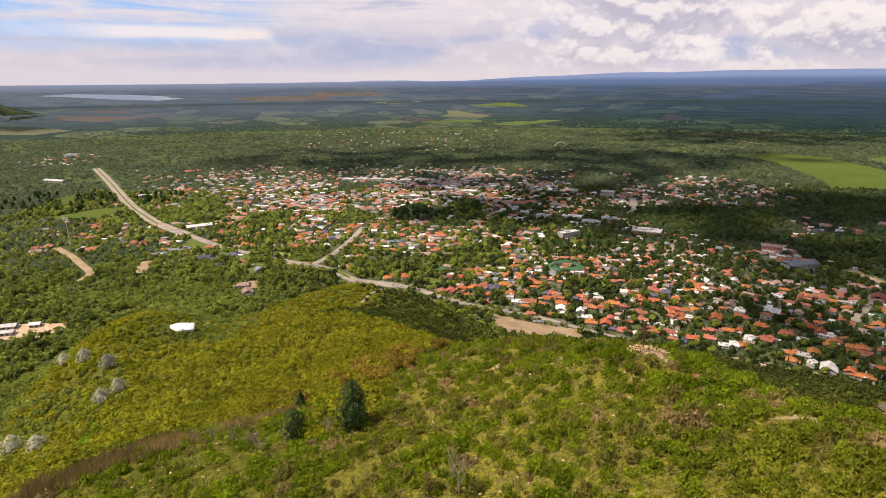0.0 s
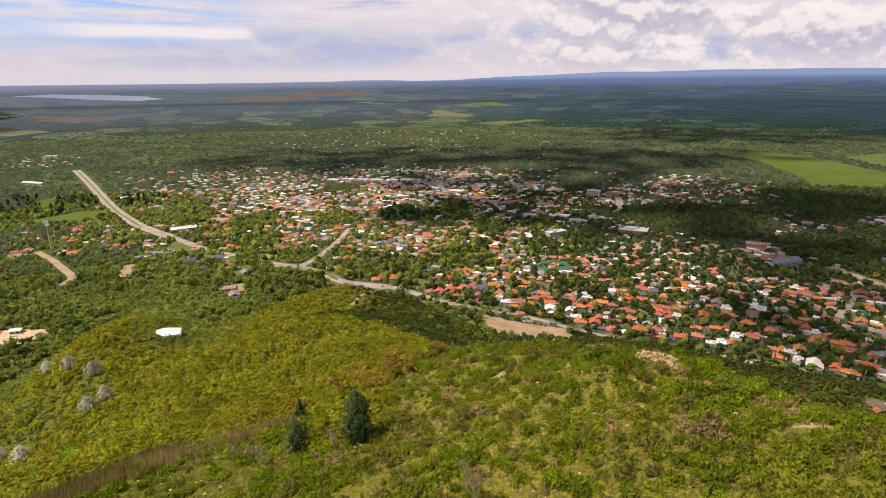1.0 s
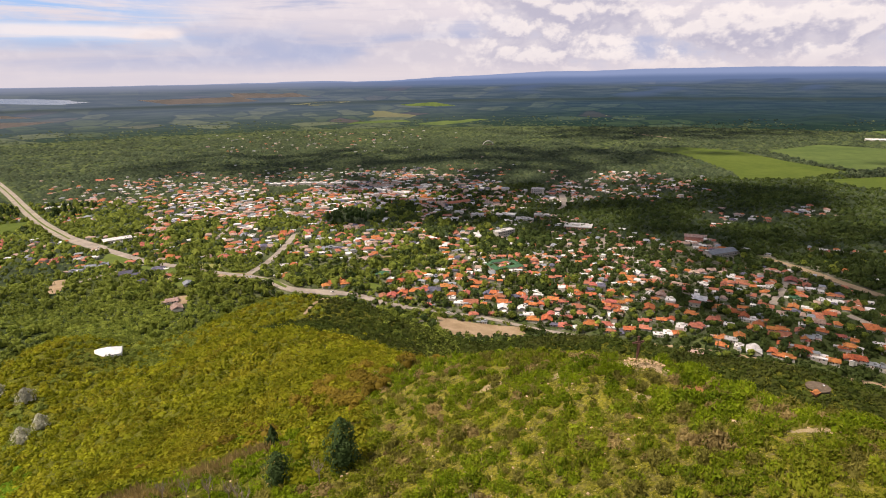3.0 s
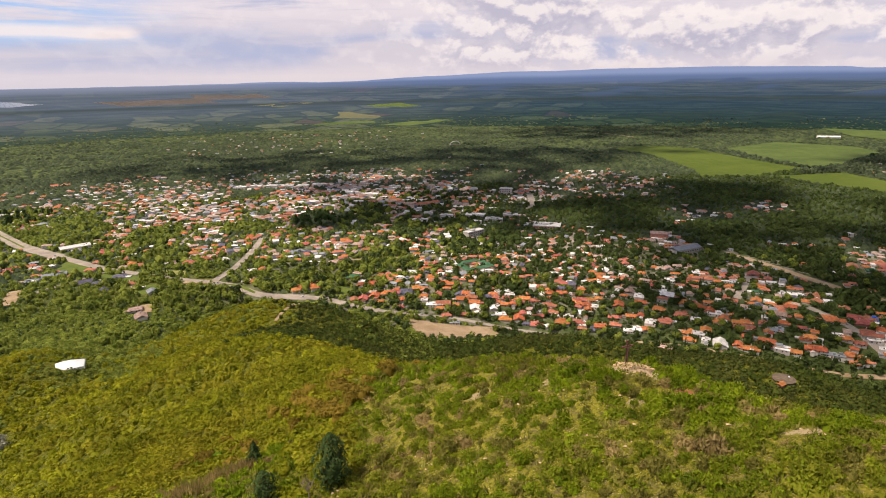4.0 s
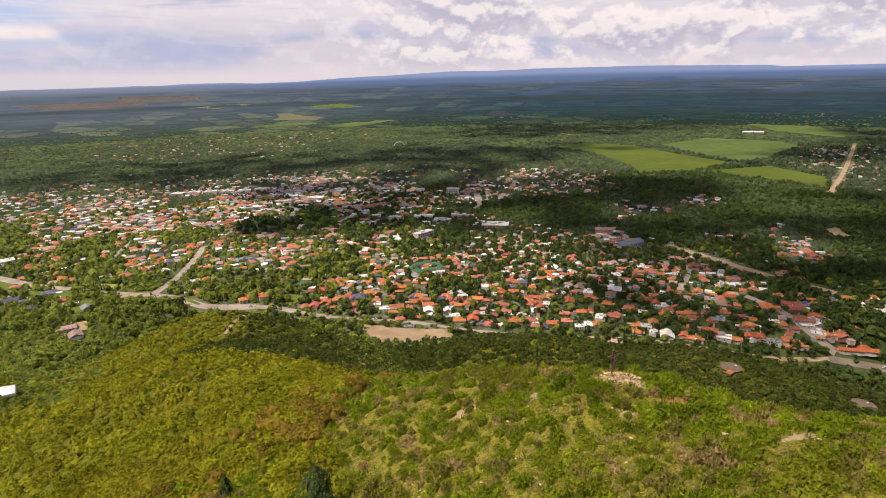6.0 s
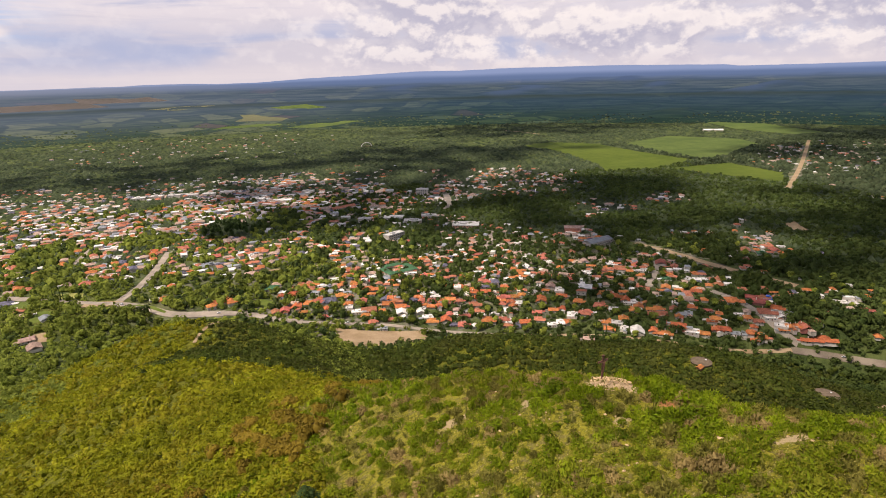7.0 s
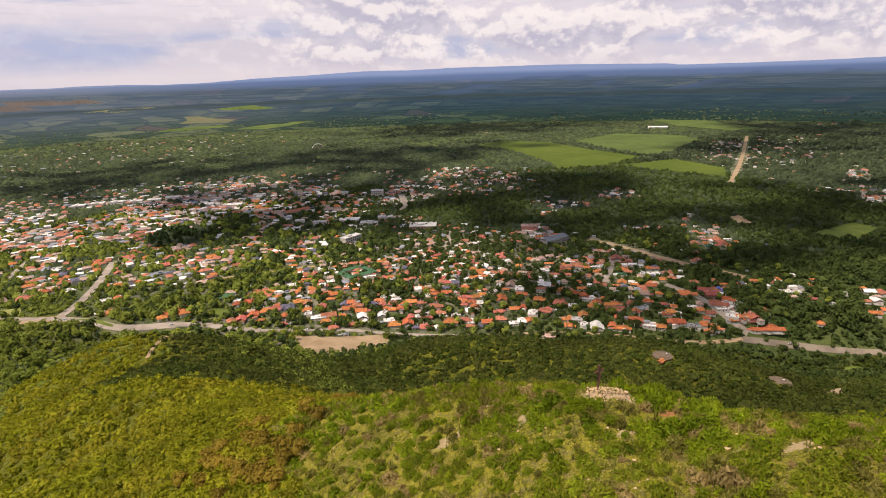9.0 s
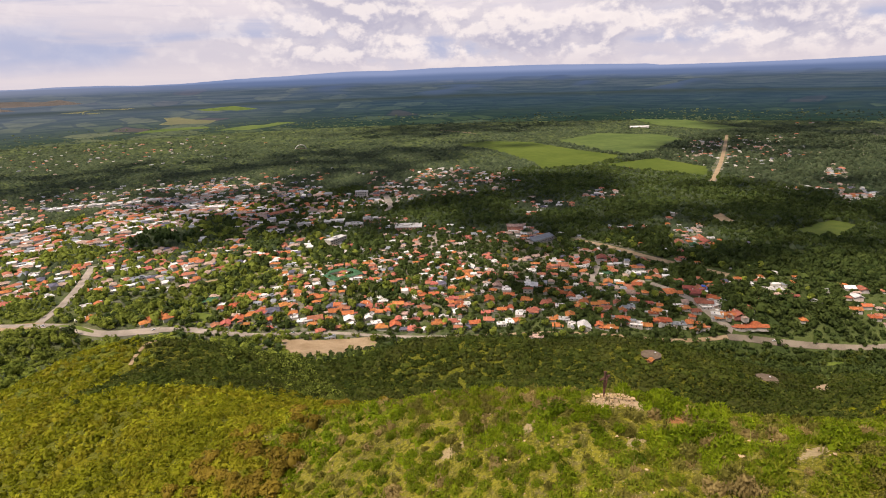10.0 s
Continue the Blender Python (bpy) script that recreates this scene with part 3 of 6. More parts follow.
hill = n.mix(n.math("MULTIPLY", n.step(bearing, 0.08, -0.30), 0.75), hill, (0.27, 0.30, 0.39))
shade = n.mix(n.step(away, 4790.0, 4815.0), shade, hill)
# the western hill is coloured darker, as under cloud
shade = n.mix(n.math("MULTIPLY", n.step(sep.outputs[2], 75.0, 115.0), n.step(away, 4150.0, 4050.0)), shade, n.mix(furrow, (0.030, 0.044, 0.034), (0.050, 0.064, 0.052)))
# crests darker and hollows paler, as haze would leave them
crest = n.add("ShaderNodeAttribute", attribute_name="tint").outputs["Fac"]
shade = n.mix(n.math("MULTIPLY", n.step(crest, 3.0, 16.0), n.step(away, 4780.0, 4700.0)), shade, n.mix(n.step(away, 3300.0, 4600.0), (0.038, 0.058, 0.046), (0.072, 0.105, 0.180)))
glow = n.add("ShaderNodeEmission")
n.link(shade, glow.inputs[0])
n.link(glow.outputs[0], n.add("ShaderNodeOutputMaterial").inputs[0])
verts, faces, rises = [], [], []
# height of the range along the horizon: bearing in degrees, metres
RANGE = (-50, 2, -22, 2, -15, 5, -9, 10, -5, 18, -1, 9, 2, 11, 7, 33, 12, 47, 17, 64, 21, 62, 26, 71, 35, 71, 44.4, 54, 45.5, 42, 53, 42, 57, 44, 62, 54, 78, 50)
RINGS = (2950, 3000, 3080, 3160, 3240, 3320, 3400, 3480, 3560, 3640, 3720, 3800, 3880, 3960, 4040, 4120, 4200, 4280, 4360, 4440, 4520, 4600, 4680, 4790, 4830)
for i, az in enumerate(np.radians(np.linspace(-50, 78, 320))):
    d = math.degrees(az)
    up = float(np.interp(d, RANGE[::2], RANGE[1::2])) + 3 * noise.noise((d * 0.5, 3, 0)) + 1.5 * noise.noise((d * 1.6, 7, 0))
    hilly = 0.12 + 0.88 / (1 + math.exp(-(d - 12) / 6))
    for r in RINGS:
        x, y = math.sin(az) * r, math.cos(az) * r
        knoll = noise.noise((x * 0.0013, y * 0.0030, 2.0)) + 0.45 * noise.noise((x * 0.0038, y * 0.0070, 6.0))
        knoll = 30 * max(0.0, knoll - 0.05) * hilly * min(1.0, (r - 2950) / 500) * min(1.0, max(0.0, (4790 - r) / 150))
        verts.append((x, y, at(x, y) + (-1.5 if r == 2950 else 1.0 + knoll) if r < 4830 else 221 + max(up, 2)))
        rises.append(knoll)
    if i:
        k = len(RINGS)
        for j in range(k - 1):
            faces.append((k * (i - 1) + j, k * i + j, k * i + j + 1, k * (i - 1) + j + 1))
tagged(new("backdrop", mesh_of("backdrop", verts, faces, [m], tint=rises)), "glowing backdrop of blue plain and hills, haze in its colour", "distance", kind="structure")

# ---- houses ----
BLOCKS = {
    "street": (7, [
        ("O", -158, 951, 23), ("R", -125, 882, 12), ("O", -136, 819, 15), ("O", -121, 819, 12), ("D", -109, 818, 12), ("O", -100, 823, 10), ("W", -128, 748, 11),
        ("O", -116, 751, 9), ("O", -118, 695, 11), ("W", -128, 698, 9), ("R", -116, 960, 14), ("W", -96, 900, 14), ("W", -82, 903, 11), ("R", -69, 890, 13),
        ("R", -44, 903, 11), ("R", -51, 957, 13), ("W", -19, 873, 9), ("R", -21, 831, 12), ("W", -11, 823, 9), ("G", -77, 850, 14), ("R", 29, 840, 20),
        ("R", 5, 936, 11), ("W", 13, 916, 11), ("W", -44, 771, 11), ("P", -23, 779, 13),
    ]),
    "park": (-6, [
        ("R", 102, 869, 21), ("R", 83, 869, 11), ("R", 124, 905, 17), ("R", 40, 941, 9), ("R", 107, 745, 17), ("W", 77, 716, 9), ("G", 64, 694, 11),
        ("O", 43, 705, 17), ("O", 8, 676, 10), ("O", 22, 681, 13), ("R", -2, 636, 9), ("R", 8, 639, 12), ("O", 21, 646, 13), ("O", 35, 652, 11),
        ("R", 46, 654, 12), ("D", 59, 654, 14), ("O", 74, 664, 11), ("O", 53, 633, 9), ("O", 79, 642, 9), ("W", 85, 622, 12), ("R", 99, 623, 14),
        ("R", 98, 599, 9), ("O", 110, 671, 14), ("R", 109, 700, 12), ("W", 125, 708, 12),
    ]),
    "court": (-14, [
        ("R", 215, 850, 12), ("W", 195, 821, 10), ("R", 206, 730, 17), ("P", 220, 755, 10), ("W", 224, 751, 9), ("R", 251, 771, 12), ("W", 267, 749, 10),
        ("R", 284, 767, 15), ("R", 291, 742, 18), ("R", 165, 678, 16), ("W", 149, 681, 9), ("R", 187, 683, 15), ("W", 191, 675, 9), ("R", 210, 687, 13),
        ("R", 226, 695, 10), ("O", 217, 641, 11), ("P", 245, 670, 13), ("R", 255, 649, 16), ("W", 260, 642, 11), ("R", 277, 661, 9), ("W", 217, 621, 10),
        ("O", 124, 630, 13), ("O", 136, 621, 12), ("W", 134, 610, 13), ("W", 155, 606, 10),
    ]),
    "front": (-24, [
        ("R", 162, 625, 9), ("O", 175, 610, 16), ("R", 175, 622, 9), ("O", 196, 617, 11), ("O", 226, 615, 18), ("O", 242, 618, 12), ("O", 268, 621, 9),
        ("R", 251, 594, 15), ("O", 274, 595, 16), ("W", 266, 582, 11), ("W", 250, 573, 11), ("O", 161, 586, 12), ("O", 178, 583, 13), ("R", 192, 569, 11),
        ("W", 190, 588, 10), ("W", 206, 589, 9), ("W", 218, 577, 9), ("O", 221, 567, 13), ("R", 238, 561, 10), ("W", 242, 554, 9), ("O", 294, 577, 14),
        ("R", 276, 551, 17), ("W", 282, 529, 9), ("W", 292, 528, 12), ("O", 302, 526, 10),
    ]),
    "middle": (-34, [
        ("O", 302, 552, 17), ("W", 311, 535, 13), ("R", 324, 533, 12), ("O", 321, 575, 11), ("O", 332, 557, 12), ("W", 312, 634, 12), ("R", 331, 638, 10),
        ("W", 296, 635, 10), ("P", 294, 621, 10), ("P", 320, 601, 13), ("W", 310, 607, 10), ("W", 326, 588, 13), ("R", 352, 611, 10), ("R", 312, 691, 11),
        ("W", 320, 668, 11), ("W", 346, 705, 13), ("R", 361, 692, 19), ("W", 358, 672, 12), ("P", 339, 725, 16), ("W", 363, 766, 12), ("R", 385, 792, 16),
        ("R", 410, 756, 12), ("R", 410, 697, 12), ("P", 399, 657, 19), ("W", 387, 619, 15),
    ]),
    "east": (-38, [
        ("W", 358, 583, 14), ("P", 428, 660, 15), ("W", 428, 632, 11), ("R", 432, 616, 11), ("R", 407, 613, 12), ("R", 454, 613, 16), ("W", 452, 595, 15),
        ("R", 492, 609, 14), ("R", 499, 592, 10), ("R", 416, 558, 10), ("W", 384, 529, 14), ("O", 369, 560, 13), ("O", 376, 549, 11), ("O", 382, 536, 11),
        ("R", 348, 538, 13), ("O", 443, 541, 12), ("T", 460, 561, 12), ("W", 483, 549, 9), ("W", 494, 541, 14), ("R", 507, 528, 20), ("O", 466, 517, 12),
        ("P", 443, 506, 13), ("O", 397, 504, 15), ("G", 419, 481, 15), ("O", 434, 490, 9),
    ]),
    "edge": (-38, [
        ("O", 387, 480, 9), ("O", 355, 502, 12), ("O", 333, 500, 15), ("W", 345, 487, 9), ("W", 355, 478, 14), ("O", 370, 472, 10), ("O", 376, 465, 15),
        ("O", 399, 468, 14), ("W", 407, 456, 13), ("O", 416, 450, 12), ("O", 434, 455, 15), ("O", 440, 447, 13), ("G", 451, 437, 16), ("O", 465, 434, 11),
        ("O", 471, 427, 12), ("W", 469, 456, 9), ("O", 473, 451, 12), ("R", 482, 442, 10), ("O", 484, 481, 14), ("R", 513, 475, 20), ("B", 522, 468, 12),
        ("R", 503, 458, 26), ("W", 507, 437, 25), ("O", 511, 425, 17),
    ]),
    "river": (-38, [
        ("R", 635, 607, 13), ("R", 601, 570, 14), ("R", 673, 598, 28), ("W", 615, 551, 17), ("T", 642, 586, 14), ("R", 611, 701, 25), ("R", 658, 694, 16),
        ("O", 515, 450, 11), ("W", 635, 701, 13),
    ]),
    "west": (25, [
        ("R", -606, 837, 23), ("R", -599, 969, 32), ("P", -596, 803, 30), ("W", -540, 827, 16), ("R", -523, 823, 14), ("R", -461, 852, 18), ("G", -400, 781, 27),
        ("G", -386, 810, 25), ("W", -428, 856, 13), ("R", -366, 917, 20), ("W", -415, 954, 23), ("R", -570, 1135, 18), ("W", -647, 1248, 34), ("P", -605, 1318, 29),
        ("R", -697, 1603, 34), ("O", -343, 1045, 22), ("O", -359, 1081, 16), ("P", -366, 1020, 17), ("R", -338, 949, 20), ("P", -242, 819, 16), ("R", -221, 818, 14),
        ("O", -200, 832, 14), ("W", -173, 823, 12), ("O", -190, 889, 20), ("W", -205, 944, 16),
    ]),
    "lane": (-28, [
        ("R", 680, 379, 11), ("W", 666, 382, 19), ("O", 657, 357, 17), ("O", 646, 366, 11), ("R", 599, 411, 9), ("W", 597, 424, 9), ("W", 586, 430, 11),
        ("O", 518, 408, 17), ("O", 532, 404, 14), ("R", 522, 420, 14), ("O", 503, 425, 15), ("W", 503, 440, 21), ("R", 540, 419, 9), ("W", 616, 392, 9),
    ]),
    "knoll": (15, [
        ("P", -233, 633, 12), ("P", -224, 619, 13), ("P", -249, 694, 9), ("G", -227, 675, 12), ("D", -290, 762, 14), ("D", -285, 694, 11), ("D", -324, 750, 14),
        ("D", -305, 735, 11), ("R", -262, 715, 9),
    ]),
}

CACHE = {}


def roof_hip(w, d, h, over=0.8, ridge=0.45):
    """Hip roof with an eaves board: w by d, h high at the ridge."""
    bm = bmesh.new()
    x, y, r = w / 2 + over, d / 2 + over, max(0.0, w / 2 - d / 2 * (1 - ridge + 0.45))
    low = [bm.verts.new(p) for p in ((-x, -y, -0.18), (x, -y, -0.18), (x, y, -0.18), (-x, y, -0.18))]
    eave = [bm.verts.new(p) for p in ((-x, -y, 0), (x, -y, 0), (x, y, 0), (-x, y, 0))]
    top = [bm.verts.new((-r, 0, h)), bm.verts.new((r, 0, h))]
    bm.faces.new(low[::-1])
    for i in range(4):
        bm.faces.new((low[i], low[(i + 1) % 4], eave[(i + 1) % 4], eave[i]))
    bm.faces.new((eave[0], eave[1], top[1], top[0]))
    bm.faces.new((eave[2], eave[3], top[0], top[1]))
    bm.faces.new((eave[1], eave[2], top[1]))
    bm.faces.new((eave[3], eave[0], top[0]))
    return bm


def roof_gable(w, d, h, over=0.8):
    bm = bmesh.new()
    x, y = w / 2 + over, d / 2 + over
    pts = ((-y, -0.2), (0, h - 0.2), (y, -0.2), (y, 0), (0, h), (-y, 0))
    ends = [[bm.verts.new((s * x, py, pz)) for py, pz in pts] for s in (-1, 1)]
    for i in range(6):
        j = (i + 1) % 6
        bm.faces.new((ends[0][i], ends[0][j], ends[1][j], ends[1][i])[::-1])
    for e, flip in ((ends[0], 1), (ends[1], -1)):
        bm.faces.new((e[0], e[1], e[4], e[5])[::flip])
        bm.faces.new((e[1], e[2], e[3], e[4])[::flip])
    return bm


def kept(key, make):
    if key not in CACHE:
        CACHE[key] = make()
    return CACHE[key]


def shift(bm, x, y, z):
    bmesh.ops.translate(bm, verts=bm.verts[:], vec=(x, y, z))
    return bm


def joined(name, mat, *bms):
    bm = bmesh.new()
    for b in bms:
        me = bpy.data.meshes.new("piece")
        b.to_mesh(me)
        b.free()
        bm.from_mesh(me)
        bpy.data.meshes.remove(me)
    return bm_mesh(name, bm, mat)


LABELS = {
    "O": "single-storey house with a bright orange tiled roof",
    "R": "single-storey house with a dull red tiled roof",
    "P": "low house with a faded brown tiled roof",
    "W": "low flat-roofed house with a white coated roof",
    "G": "low house with a grey sheet roof",
    "D": "house with a dark slate roof",
    "B": "shed with a bright blue sheet roof",
    "T": "low building with a green sheet roof",
}
HOUSES = [(267, 302, 8.5), (346, 266, 11.0), (260, 297, 4.5), (-211, 425, 11.0)]


def house(kind, x, y, w, turn, form):
    """A house: walls, roof with chimney or tank, windows and door."""
    w = float(min(16, max(8, 2 * round(w * 1.08 / 2))))
    d, wall_h = round(w * 0.80, 1), 2.3
    wall_mat = M["brick"] if (form == 3 and kind in "RD") else M["wall"]
    base = new("house")
    base.matrix_world = pose(x, y, at(x, y) - 0.5, 0, 0, turn)
    flat_top = kind in "WTGB" and form != 1
    wing = not flat_top and form in (0, 2) and w > 9

    def walls():
        bm = bmesh.new()
        box(bm, -w / 2, -d / 2, -2.5, w / 2, d / 2, wall_h)
        if wing:
            box(bm, -w / 2 + 0.02, -d / 2 - w * 0.3, -2.5, -w / 2 + w * 0.45, -d / 2 + 0.5, wall_h - 0.02)
        return bm_mesh("wall", bm, wall_mat)

    def cover():
        if flat_top:
            bm = bmesh.new()
            x0, y0 = w / 2 + 0.15, d / 2 + 0.15
            box(bm, -x0, -y0, 0, x0, y0, 0.25)
            for s in ((-x0, -y0, x0, -y0 + 0.3), (-x0, y0 - 0.3, x0, y0), (-x0, -y0 + 0.3, -x0 + 0.3, y0 - 0.3), (x0 - 0.3, -y0 + 0.3, x0, y0 - 0.3)):
                box(bm, s[0], s[1], 0.25, s[2], s[3], 0.7)
            box(bm, w * 0.1, -d * 0.2, 0.25, w * 0.35, d * 0.15, 2.1)
            return bm_mesh("roof", bm, M[kind])
        tall = 0.25 * d
        main = roof_gable(w, d, tall) if form in (1, 3) else roof_hip(w, d, tall)
        if not wing:
            return bm_mesh("roof", main, M[kind])
        side = roof_gable(w * 0.3 + d * 0.5, w * 0.45, tall * 0.75)
        bmesh.ops.rotate(side, verts=side.verts[:], cent=(0, 0, 0), matrix=Matrix.Rotation(radians(90), 3, "Z"))
        shift(side, -w / 2 + w * 0.225, -d / 2 - w * 0.15 + d * 0.25, 0.003)
        return joined("roof", M[kind], main, side)

    key = (kind, w, form)
    part("wall", kept(("wall", key), walls), base)
    roof = part("roof", kept(("roof", key), cover), base, "", pose(0, 0, wall_h + 0.003))
    if flat_top:
        part("water_tank", kept("tank", lambda: joined("water_tank", M["tank"], tube(0.55, 1.2, 8))), base, "", pose(-w * 0.25, d * 0.2, wall_h + 0.26))
    elif form != 1:
        part("chimney", kept("chimney", lambda: boxes("chimney", M["wall"], (-0.4, -0.4, -1.2, 0.4, 0.4, 1.4), (-0.5, -0.5, 1.4, 0.5, 0.5, 1.55))), roof, "", pose(w * 0.22, d * 0.12, 0.22 * d))
    if form in (0, 1, 3):
        tone = "WPRG"[(form + int(abs(x) + abs(y))) % 4]
        a_, b_ = round(w * 0.42, 1), round(w * 0.34, 1)

        def lean_to():
            bm = bmesh.new()
            box(bm, -a_ / 2, -b_ / 2, -2.5, a_ / 2, b_ / 2, 2.3)
            return bm_mesh("annex", bm, M["wall"])

        side = -1 if form == 3 else 1
        annex = part("annex", kept(("annex", a_), lean_to), base, "", pose(side * (w / 2 + a_ * 0.42), -d * 0.2, 0.0))
        part("annex_roof", kept(("annex roof", a_, tone), lambda: bm_mesh("annex_roof", roof_gable(a_, b_, 0.7, 0.35), M[tone])), annex, "", pose(0, 0, 2.303))
    pane = kept("pane", lambda: boxes("window", M["glass"], (-0.7, -0.06, 0, 0.7, 0.02, 1.2)))
    low = d / 2 + 0.0
    for px in ((w * 0.28,) if wing else (-w * 0.3, w * 0.28)):
        part("window", pane, base, "", pose(px, -low, 1.0))
    part("window", pane, base, "", pose(w / 2, 0, 1.0, 0, 0, 90))
    part("door", kept("door", lambda: boxes("door", M["wood"], (-0.5, -0.08, 0, 0.5, 0.03, 2.1))), base, "", pose(w * 0.05, -low, 0.02))
    HOUSES.append((x, y, w * 0.62))
    return tagged(base, LABELS[kind], "house", "houses of the town")


def tube(r, h, sides=10, r1=None):
    bm = bmesh.new()
    rod(bm, (0, 0, 0), (0, 0, h), r, r if r1 is None else r1, sides)
    return bm


rng = np.random.default_rng(4)
for name, (turn, rows) in BLOCKS.items():
    for kind, x, y, w in rows:
        way = turn + 90 * int(rng.integers(0, 2)) + rng.normal(0, 5)
        if w < 15:
            house(kind, x, y, w, way, int(rng.integers(0, 4)))
            continue
        for side in (-1, 1):
            off = side * w * 0.31
            house(kind, x + off * math.cos(radians(way)), y + off * math.sin(radians(way)) + side * 1.5, w * 0.56, way + 90 * (side > 0), int(rng.integers(0, 4)))


# ---- plants ----
def lump(rng, rx, rz):
    """A small uneven clump for far woods."""
    k = 6
    rings = [(0.95, 0.05), (0.85, 0.62)]
    verts = [(rx * r * rng.uniform(0.75, 1.2) * math.cos(6.2832 * i / k), rx * r * rng.uniform(0.75, 1.2) * math.sin(6.2832 * i / k), rz * (z + rng.uniform(-0.14, 0.16))) for r, z in rings for i in range(k)]
    verts += [(rx * rng.uniform(-0.2, 0.2), rx * rng.uniform(-0.2, 0.2), rz * rng.uniform(0.9, 1.1))]
    faces = [(i, (i + 1) % k, k + (i + 1) % k, k + i) for i in range(k)]
    faces += [(k + i, k + (i + 1) % k, k + (i + 2) % k, 2 * k) for i in range(0, k, 2)]
    return np.array(verts), np.array(faces), np.repeat(rng.uniform(-0.2, 0.2), len(verts))


def halves(faces):
    """Each four-cornered face as two triangles."""
    return np.vstack([faces[:, [0, 1, 2]], faces[:, [0, 2, 3]]])


def tuffet(rng, rx, rz):
    """The plainest clump, for woods some kilometres off: an uneven skirt drawn up to a top."""
    k = 6
    verts = [(rx * rng.uniform(0.7, 1.25) * math.cos(6.2832 * i / k), rx * rng.uniform(0.7, 1.25) * math.sin(6.2832 * i / k), rz * rng.uniform(-0.1, 0.3)) for i in range(k)]
    verts.append((rx * rng.uniform(-0.3, 0.3), rx * rng.uniform(-0.3, 0.3), rz))
    return np.array(verts), np.array([(i, (i + 1) % k, k) for i in range(k)]), np.repeat(rng.uniform(-0.25, 0.25), k + 1)


def crown(rng, leaves, rx, rz, size, core=0.72, low=0.15):
    """Verts, quads and tints of a crown: rounded lobes covered in leaf sprays that face outward, round a lumpy core."""
    many, leaves = 6, 2 * leaves
    lobes = rng.normal(0, 1, (many, 3))
    lobes *= 0.55 / np.linalg.norm(lobes, axis=1, keepdims=True) * rng.uniform(0.6, 1.1, (many, 1))
    lobes[:, 2] = np.abs(lobes[:, 2]) * 1.1
    wide = rng.uniform(0.42, 0.62, many)
    tones = rng.uniform(-0.16, 0.16, many)
    pick = rng.integers(0, many, leaves)
    d = rng.normal(0, 1, (leaves, 3)) + (0, 0, 0.35) + lobes[pick] * 1.4
    d /= np.linalg.norm(d, axis=1, keepdims=True)
    d[:, 2] = np.where(d[:, 2] < -low * 2, -d[:, 2], d[:, 2])
    p = (lobes[pick] + d * wide[pick][:, None] * rng.uniform(0.85, 1.12, (leaves, 1))) * (rx, rx, rz * 0.62)
    p[:, 2] += rz * 0.34
    face = d + rng.normal(0, 0.38, (leaves, 3))
    a = np.cross(face, rng.normal(0, 1, (leaves, 3)))
    a /= np.linalg.norm(a, axis=1, keepdims=True)
    b = np.cross(face, a)
    b /= np.linalg.norm(b, axis=1, keepdims=True)
    s = size * rng.uniform(0.6, 1.3, (leaves, 1))
    verts = np.stack([p - a * s * 0.45 - b * s * 0.3, p + a * s * 0.45 - b * s * 0.3, p + b * s * 0.6], 1).reshape(-1, 3)
    tint = np.repeat(tones[pick] + rng.uniform(-0.08, 0.10, leaves), 3)
    v, f, t = lump(rng, rx * core, rz * core * 1.1)
    # core tint lowered a little, for the shade inside a crown
    return np.vstack([verts, v + (0, 0, rz * 0.06)]), np.vstack([np.arange(3 * leaves).reshape(-1, 3), halves(f) + len(verts)]), np.r_[tint, t * 0.4 - 0.05]


def column(rng, leaves, wide, tall, size, top=0.35):
    """Verts, triangles and tints of a full crown that reaches to the ground, drawn in towards its top, with ragged sides."""
    h = rng.random(leaves) ** 0.8
    a = rng.uniform(0, 6.2832, leaves)
    r = wide / 2 * np.sin(np.pi * np.clip(0.22 + 0.78 * h, 0, 1)) ** 0.6 * (1 - (1 - top) * h) * (1 + 0.22 * np.sin(3 * a + 9 * h) + 0.15 * np.sin(7 * a - 14 * h)) * rng.uniform(0.8, 1.08, leaves)
    d = np.stack([np.cos(a), np.sin(a), 0.25 + 0.7 * h], 1)
    p = np.stack([np.cos(a) * r, np.sin(a) * r, tall * (0.02 + 0.96 * h)], 1)
    face = d + rng.normal(0, 0.4, (leaves, 3))
    side = np.cross(face, rng.normal(0, 1, (leaves, 3)))
    side /= np.linalg.norm(side, axis=1, keepdims=True)
    up = np.cross(face, side)
    up /= np.linalg.norm(up, axis=1, keepdims=True)
    s = size * rng.uniform(0.6, 1.3, (leaves, 1))
    verts = np.stack([p - side * s * 0.42 - up * s * 0.3, p + side * s * 0.42 - up * s * 0.3, p + up * s * 0.65], 1).reshape(-1, 3)
    v, f, t = lump(rng, wide * 0.3, tall * 0.72)
    # tint follows the bulges: hollows and core are painted darker, like shade
    return np.vstack([verts, v]), np.vstack([np.arange(3 * leaves).reshape(-1, 3), halves(f) + len(verts)]), np.r_[np.repeat(0.12 * np.sin(3 * a + 9 * h) + rng.uniform(-0.12, 0.12, leaves), 3), t * 0.3 - 0.1]


